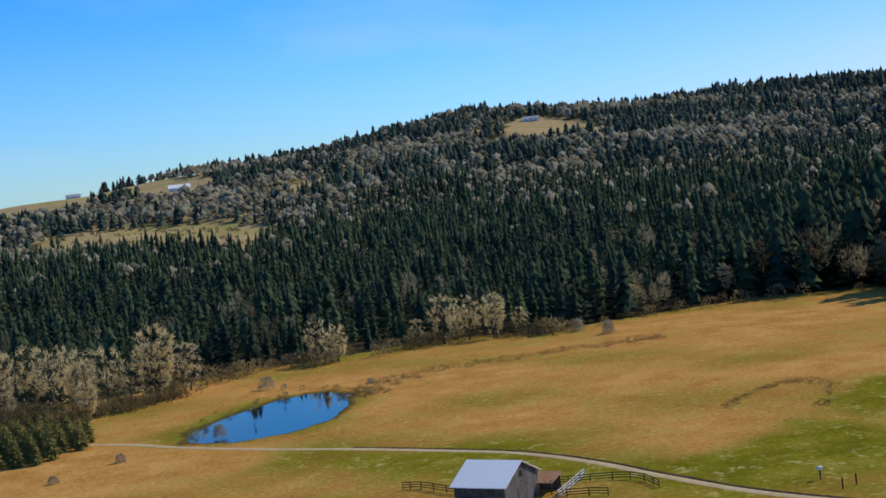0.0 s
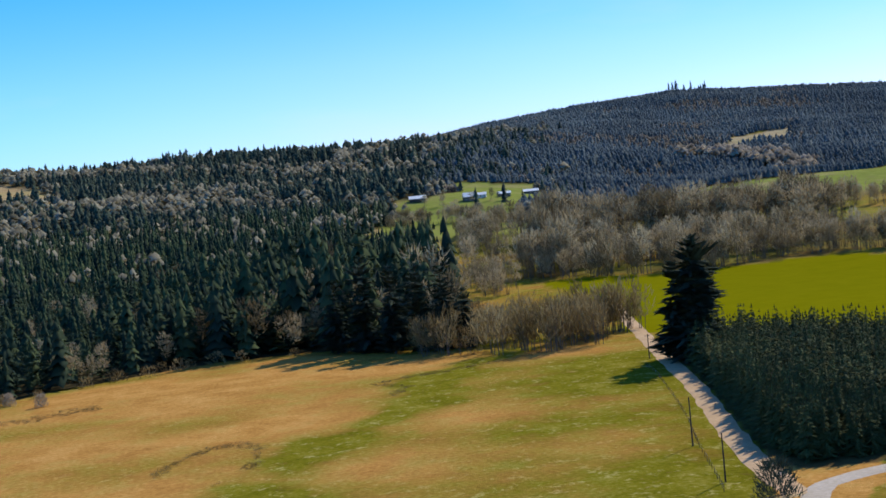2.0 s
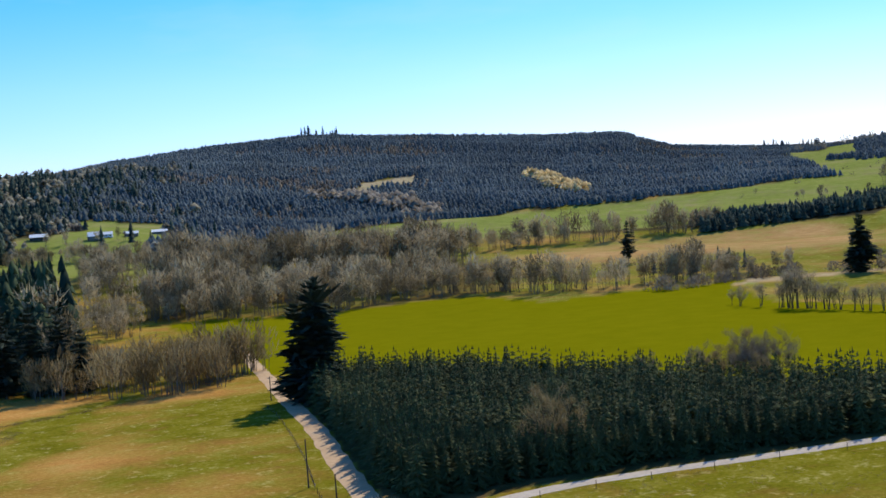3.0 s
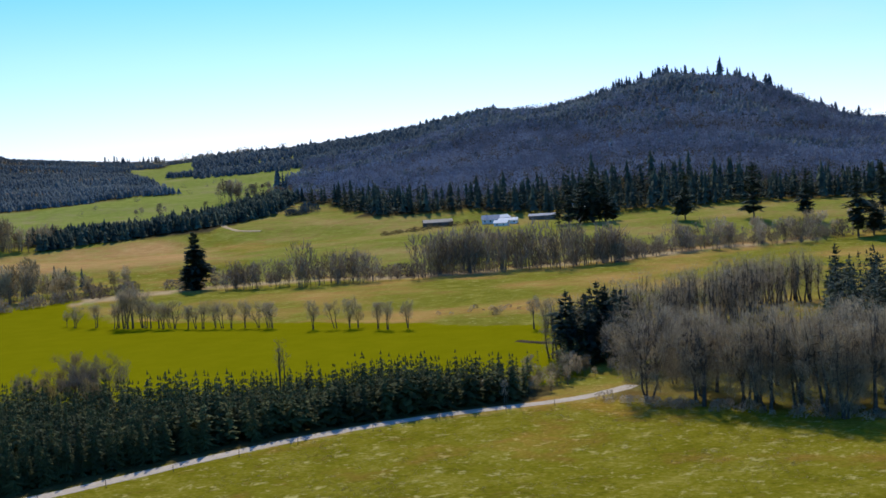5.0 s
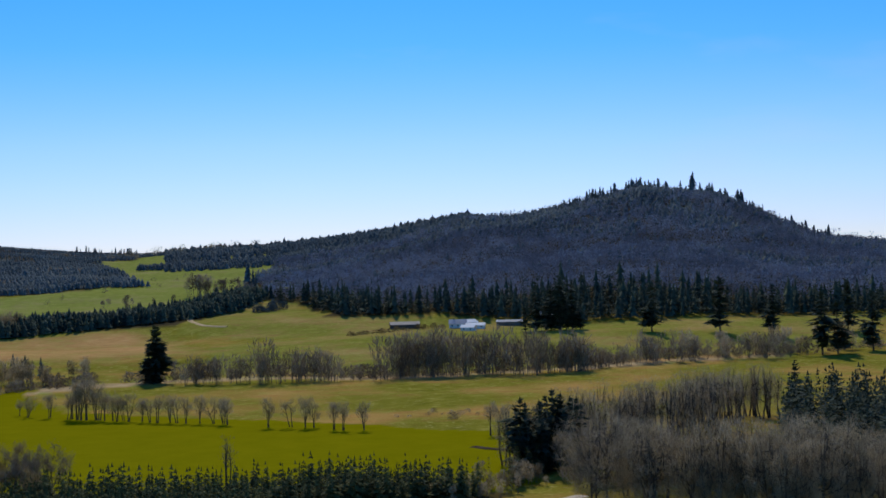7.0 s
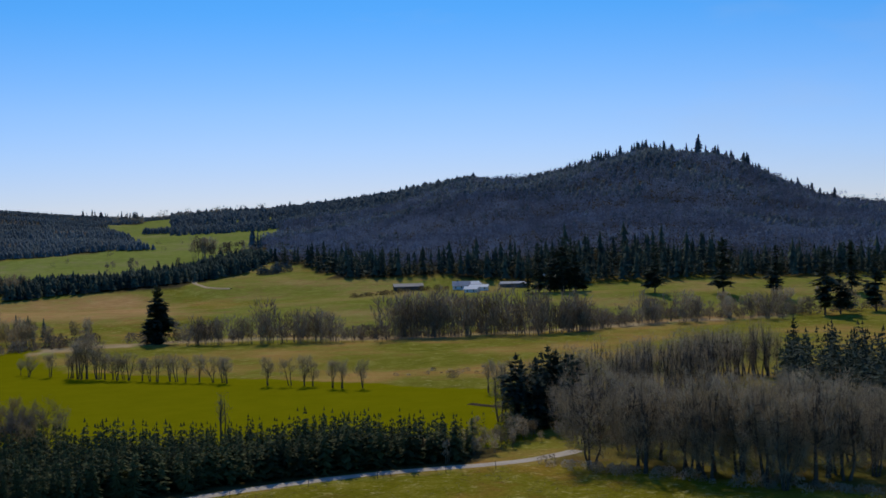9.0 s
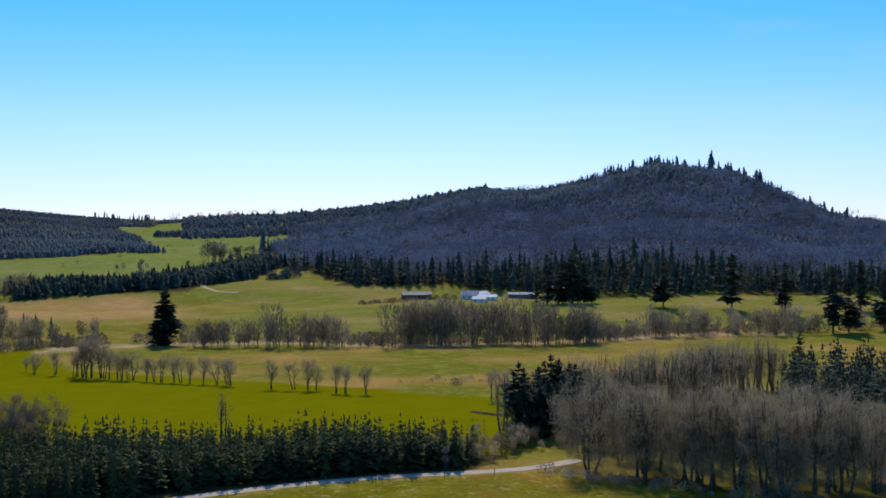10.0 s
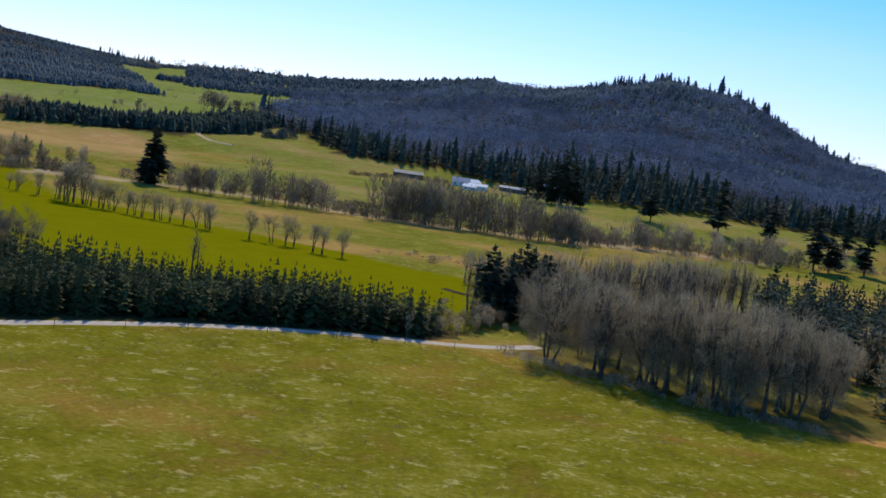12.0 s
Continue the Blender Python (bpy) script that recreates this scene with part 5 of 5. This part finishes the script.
def right_wood():
    rng = np.random.default_rng(130)
    x, y = rng.uniform(285, 490, 1300), rng.uniform(-70, 62, 1300)
    k = ((y < 54 - (480 - x) * 0.1) & (x > 345)) | ((y < 5) & (x > 300))
    x, y = x[k], y[k]
    size, bare = rng.uniform(11, 17, len(x)), rng.uniform(0, 1, len(x)) < 0.35 * (x < 380)
    stamp("fir_wood", FIR_NEAR, x[~bare], y[~bare], size[~bare] * 1.15, NEEDLES, "dark fir wood beyond the grove", "forest", 131)
    broadleaves("wood_broadleaves", x[bare], y[bare], size[bare] * 0.9, TWIGS, "bare brown trees in the wood beyond the grove", 132)


right_wood()

# single firs on the far meadow
plant([fir_tree("fir_tree", 27, 6.4, 22, 11, NEEDLES, "tall ragged fir on the far meadow", 141 + k, taper=0.7, low=0.14, ragged=0.5, sprays=5) for k in range(4)],
      [(632, 562, 1.0), (926, 201, 1.25), (932, 156, 1.4), (930, 121, 1.3), (815, 78, 1.5), (820, 70, 1.2), (960, 76, 1.35), (840, 52, 1.3)], 8, 0.95, 1.05)
plant([fir_tree("fir_tree", 30, 8.0, 28, 15, NEEDLES, "broad dark fir before the bare hedge", 146, taper=0.4, low=0.03, ragged=0.4, sprays=8),
       fir_tree("fir_tree", 23, 6.0, 20, 11, NEEDLES, "dark fir grown into a broader one", 147, taper=0.42, low=0.03, ragged=0.55, sprays=5)], [(606, 384, 1.0), (609, 390, 0.85)], 14, 1, 1)
plant([fir_tree("fir_tree", 25, 5.8, 18, 9, NEEDLES, "dark fir in a clump behind the hedge", 148 + k, taper=0.55, low=0.06, ragged=0.5, sprays=5, group="hedge fir clump") for k in range(4)],
      [(912, 286, 0.79), (926, 283, 1.31), (933, 274, 1.16), (922, 274, 0.95), (930, 266, 1.42), (938, 260, 1.26), (944, 256, 0.84), (924, 265, 1.05), (936, 269, 1.47), (940, 279, 1.05), (947, 267, 1.16)], 15, 1.0, 1.2)

# pale trees and young firs by the pond's forest edge
plant([dome_tree("pale_tree", 19, 5.2, 1 + k % 2, 10, 5, 13, TWIGS_CREAM, "pale budding broadleaf at the forest edge", 151 + k, wide=0.11, long=1.1, group="pale edge trees", fork=0.26) for k in range(3)],
      [(-118, 366), (-108, 362), (-100, 366), (-92, 356), (-84, 352), (-78, 354), (-72, 356), (-66, 362), (-90, 366), (-104, 352, .8), (-80, 340, .6), (-60, 376, .7), (-26, 404, .7), (-20, 402, .6), (12, 418, .8), (20, 420, .9), (28, 418, .8), (4, 420, .55), (36, 420, .6), (16, 426, .7), (25, 427, .6)], 9)
plant([fir_tree("young_fir", 9.0, 2.7, 20, 11, NEEDLES_OLIVE, "bushy young fir in a clump", 161 + k, low=0.02, young=True, group="fir clump") for k in range(3)],
      [(-96 + 4.2 * i + (j % 2) * 2, 286 + 4.5 * j - 0.2 * i, 0.8 + 0.05 * ((i * j) % 5)) for i in range(-3, 7) for j in range(7) if -96 + 4.2 * i < -75 + (j - 2)], 10)

# bushes on the pasture
plant([bush("bush", 4.4, 2.2, 500, TWIGS_PALE, "lone grey bush on the dry pasture", 171), bush("bush", 3.2, 2.2, 420, TWIGS_PALE, "pale leafless bush by the pond", 172)],
      [(53, 412), (-38, 362), (60, 399), (-33, 358, .5), (-42, 294, .6), (-10, 350, .5), (-60, 277, .45), (-70, 262, .6), (-22, 404, .8)], 11)
plant([bush("dark_bush", 6.2, 3.4, 700, NEEDLES, "dark round bush at the road junction", 173)], [(129, 160)], 12, 1, 1)


# ---- barn and yard ----
def gable(length, half, eave, ridge):
    """Wall outline under a pitched roof, as a closed prism along x."""
    bm = bmesh.new()
    prof = [(-half, 0), (half, 0), (half, eave), (0, ridge), (-half, eave)]
    a = [bm.verts.new((-length / 2, y, z)) for y, z in prof]
    b = [bm.verts.new((length / 2, y, z)) for y, z in prof]
    bm.faces.new(a[::-1])
    bm.faces.new(b)
    for k in range(5):
        bm.faces.new((a[k], a[(k + 1) % 5], b[(k + 1) % 5], b[k]))
    bmesh.ops.recalc_face_normals(bm, faces=bm.faces)
    return bm


def roof_slope(length, half, eave, ridge, side, over=0.5, thick=0.12):
    """One slope of a pitched roof."""
    bm = bmesh.new()
    fall = (ridge - eave) / half
    y1, z1 = side * (half + over), eave - over * fall
    def slab(x0, x1, lift, t):
        p = [(0, ridge + lift), (y1, z1 + lift), (y1, z1 + lift + t), (0, ridge + lift + t)]
        a, b = [bm.verts.new((x0, y, z)) for y, z in p], [bm.verts.new((x1, y, z)) for y, z in p]
        bm.faces.new(a[::-1]); bm.faces.new(b)
        for k in range(4):
            bm.faces.new((a[k], a[(k + 1) % 4], b[(k + 1) % 4], b[k]))
    slab(-length / 2 - over, length / 2 + over, 0.0, thick)
    bmesh.ops.recalc_face_normals(bm, faces=bm.faces)
    return bm


def barn():
    turn = math.degrees(math.atan2(-5.0, 8.0))
    ob = thing("barn", pose(11.5, 206.5, 0, 0, 0, turn), "weathered grey board barn with a pale metal roof", "barn")
    part("wall", gable(8.6, 5.6, 4.0, 6.6), OLD_WOOD, ob)
    for s in (-1, 1):
        part("roof", roof_slope(8.6, 5.6, 4.0, 6.6, s), METAL_ROOF, ob, "pale ribbed sheet metal roof")
    rng = random.Random(5)
    for k in range(28):
        y = -5.5 + k * 0.4
        top = 6.55 - abs(y + 0.18) * 0.464 - 0.3 + rng.uniform(-0.05, 0.05)
        part("board", boxed(4.3, 4.34 + rng.uniform(0, 0.02), y, y + 0.36, 0.05, top), OLD_WOOD, ob)
    part("door", boxed(4.36, 4.42, -1.4, 1.2, 0.05, 2.9), OLD_WOOD, ob, "dark barn door of boards")
    part("hatch", boxed(4.36, 4.41, -0.5, 0.5, 4.2, 5.2), DARK_GLASS, ob, "dark loft opening")
    # lean-to at the back corner
    shed = thing("lean_to_shed", pose(19.3, 210.0, 0, 0, 0, turn), "small open shed with a rusty sheet roof", "shed")
    for x, y in ((-1.8, -1.6), (1.8, -1.6), (-1.8, 1.6), (1.8, 1.6)):
        part("post", boxed(x - 0.08, x + 0.08, y - 0.08, y + 0.08, -0.2, 2.3), FENCE_WOOD, shed)
    bm = boxed(-2.2, 2.2, -2.1, 2.1, 2.3, 2.4)
    bmesh.ops.rotate(bm, verts=bm.verts, cent=(0, 0, 2.3), matrix=Matrix.Rotation(radians(12), 3, "X"))
    part("roof", bm, RUST_ROOF, shed, "rust brown sheet roof")
    part("wall", boxed(-1.9, 1.9, 1.6, 1.68, 0, 2.5), OLD_WOOD, shed)


barn()


def rail_fence(points, mat, label, posts=2.4, height=1.3, rails=3, name="fence", group=""):
    ob = thing(name, pose(points[0][0], points[0][1], 0), label, "fence", group)
    p = curve_points(points, posts) if len(points) > 2 else np.linspace(points[0], points[1], max(2, int(math.dist(points[0], points[1]) / posts) + 1))
    p = p - np.array(points[0])
    post = None
    for x, y in p:
        if post is None:
            post = part("post", boxed(-0.07, 0.07, -0.07, 0.07, -0.3, height, bevel=0.015), mat, ob)
            post.location = (x, y, 0)
        else:
            q = new("post", post.data)
            q.parent, q.location = ob, (x, y, 0)
    for a, b in zip(p, p[1:]):
        d, ang = math.dist(a, b), math.atan2(b[1] - a[1], b[0] - a[0])
        for k in range(rails):
            z = height * (0.3 + 0.62 * k / max(1, rails - 1)) if rails > 1 else height * 0.9
            r = part("rail", boxed(0, d, 0.07, 0.11, z - 0.07, z + 0.07), mat, ob)
            r.matrix_basis = pose(a[0], a[1], 0, 0, 0, math.degrees(ang))
    return ob


rail_fence([(-3, 223), (0, 222), (4, 217), (7, 214)], FENCE_WOOD, "dark wooden corral fence beside the barn", 2.6)
rail_fence([(20.5, 204), (26.5, 217)], WHITE_PAINT, "white painted board fence by the barn", 2.2, 1.5)
rail_fence([(17, 196), (22, 205), (28, 203)], FENCE_WOOD, "dark wooden yard fence behind the barn", 2.6)
rail_fence([(21, 214), (33, 212), (36, 204)], FENCE_WOOD, "weathered wooden yard rails in grass", 2.8)


# ---- poles, posts and fences ----
def power_pole(x, y, h):
    ob = thing("utility_pole", pose(x, y, float(land(x, y))), "dark wooden utility pole beside the lane", "pole", "lane poles")
    v, f = tube([(0, 0, -0.5), (0, 0, h)], [0.16, 0.11], 8)
    part("pole", mesh_from("pole", v, f, FENCE_WOOD, True), FENCE_WOOD, ob)
    if h > 7:
        return
    part("crossarm", boxed(-0.9, 0.9, -0.06, 0.06, h - 0.5, h - 0.38), FENCE_WOOD, ob)
    for dx in (-0.8, 0, 0.8):
        part("insulator", boxed(dx - 0.05, dx + 0.05, -0.05, 0.05, h - 0.38, h - 0.22), GREY_ROOF, ob)


for x, y, h in ((206, 309, 6.6), (144, 202, 8.8), (131, 175, 7.6)):
    power_pole(x, y, h)


def post_fence(line, gap, label, height=1.25):
    ob = thing("wire_fence", pose(line[0][0], line[0][1], 0), label, "fence")
    p = curve_points(line, gap) - np.array(line[0])
    post = None
    for k, (x, y) in enumerate(p):
        z = float(land(x + line[0][0], y + line[0][1]))
        if post is None:
            v, f = tube([(0, 0, -0.3), (0, 0, height)], [0.06, 0.055], 6)
            data = mesh_from("post", v, f, FENCE_WOOD)
            post = data
        q = new("post", data)
        q.parent, q.location = ob, (x, y, z)
        q.scale = (1, 1, 0.9 + 0.2 * ((k * 7) % 5) / 5)
    for w in (0.45, 0.8, 1.15):
        v, f = tube([(x, y, w) for x, y in p], [0.004] * len(p), 3)
        part("wire", mesh_from("wire", v, f, GREY_ROOF), GREY_ROOF, ob)
    return ob


post_fence([(127, 170), (135, 184), (144, 200), (163, 232), (188, 278), (197, 297)], 3.2, "wire fence with dark wooden posts along the lane")
post_fence([(118, 157), (150, 160), (170, 156), (204, 144), (242, 127), (268, 108), (286, 89)], 12.0, "sparse wire fence beside the gravel road", 1.4)


# ---- farm buildings ----
def house(name, x, y, turn, length, half, eave, ridge, wall, roof, label, windows=3, chimney=False, group=""):
    ob = thing(name, pose(x, y, float(land(x, y)) - 0.3, 0, 0, turn), label, name.split("_")[-1], group)
    part("wall", gable(length, half, eave, ridge), wall, ob)
    for s in (-1, 1):
        part("roof", roof_slope(length, half, eave, ridge, s), roof, ob)
    for s in (-1, 1):
        for k in range(windows):
            wx = -length / 2 + length * (k + 0.5) / windows
            wy = s * half
            win = part("window", boxed(wx - 0.6, wx + 0.6, min(wy, wy + 0.05 * s), max(wy, wy + 0.05 * s), eave * 0.35, eave * 0.8), WHITE_PAINT, ob)
            part("pane", boxed(wx - 0.5, wx + 0.5, min(wy + 0.05 * s, wy + 0.07 * s), max(wy + 0.05 * s, wy + 0.07 * s), eave * 0.38, eave * 0.77), DARK_GLASS, win)
    if chimney:
        part("chimney", boxed(length * 0.2, length * 0.2 + 0.8, -0.4, 0.4, ridge - 1, ridge + 1), OLD_WOOD, ob)
    return ob


house("farm_house", 986, 364, 110, 13, 5, 3.5, 6.5, WHITE_PAINT, GREY_ROOF, "white farmhouse with a pale roof under the hill", chimney=True)
house("farm_shed", 984, 349, 104, 14, 4, 3, 4.6, WHITE_PAINT, METAL_ROOF, "long white shed beside the farmhouse")
house("farm_shed", 963, 347, 96, 10, 4, 3, 4.8, WHITE_PAINT, METAL_ROOF, "small white shed before the farmhouse", 2)
house("farm_shed", 1000, 360, 150, 11, 4, 3, 5, WHITE_PAINT, METAL_ROOF, "white outbuilding with a pale roof", 2)
house("farm_shed", 1012, 331, 100, 20, 4, 3, 4.4, OLD_WOOD, GREY_ROOF, "long grey shed behind the farmhouse", 0)
house("farm_barn", 974, 403, 118, 22, 6, 3, 5, OLD_WOOD, GRAVEL, "low brown barn on the far meadow", 0)
ribbon("road_farm_track", [(943, 540), (945, 562), (975, 592), (1018, 619), (1039, 624), (1076, 617), (1126, 616)], 5.0, DIRT, "pale farm track winding up a pasture", "road", lift=0.6, step=6)
belt("farm_hedge", [(890, 415), (915, 409), (939, 403), (962, 396), (987, 377)], 10, 4.0, 1.5, 4, BROWN_TUFTS, "dark low hedge beside a brown barn", 69, BUSHES, thin=0.1)
house("farm_house", 1050, 312, 100, 12, 5, 3.5, 6, WHITE_PAINT, METAL_ROOF, "white house among dark trees")
house("farm_barn", 507, 1130, -24, 15, 5, 3, 5.5, OLD_WOOD, METAL_ROOF, "long barn with a bright metal roof", 0)
house("farm_house", 545, 1100, -20, 12, 5, 4, 7.5, OLD_WOOD, METAL_ROOF, "grey gabled farmhouse on a pasture")
house("farm_shed", 562, 1112, -30, 10, 4, 3, 5, WHITE_PAINT, METAL_ROOF, "white shed on a green pasture")
house("farm_shed", 585, 1110, -28, 12, 4, 3, 5, OLD_WOOD, METAL_ROOF, "low shed with a bright roof")
house("farm_barn", 633, 1146, -30, 14, 5, 3, 5, OLD_WOOD, METAL_ROOF, "barn with a pale roof by the trees", 0)
house("farm_house", -251, 1661, 9, 26, 7, 4, 8, WHITE_PAINT, METAL_ROOF, "wide pale house on a grassy hillside")
house("farm_house", 200, 1835, -6, 22, 6, 3.5, 6.5, WHITE_PAINT, GREY_ROOF, "long house near the wooded crest")
house("farm_house", -440, 1930, 12, 20, 6, 3.5, 6.5, WHITE_PAINT, GREY_ROOF, "pale house on the open hilltop")
feeder = thing("feed_box", pose(59, 198, 0, 0, 0, 30), "small white feed box on a dark post", "feeder")
part("box", boxed(-0.42, 0.42, -0.3, 0.3, 1.5, 2.0, bevel=0.08), WHITE_PAINT, feeder)
part("post", boxed(-0.09, 0.09, -0.09, 0.09, -0.3, 1.5, bevel=0.02), FENCE_WOOD, feeder)
for x, y in ((60, 191), (62.5, 192.5)):
    stake = thing("fence_post", pose(x, y, 0), "single dark fence post in the pasture", "post", "pasture posts")
    part("post", boxed(-0.09, 0.09, -0.09, 0.09, -0.3, 1.7, bevel=0.02), FENCE_WOOD, stake)
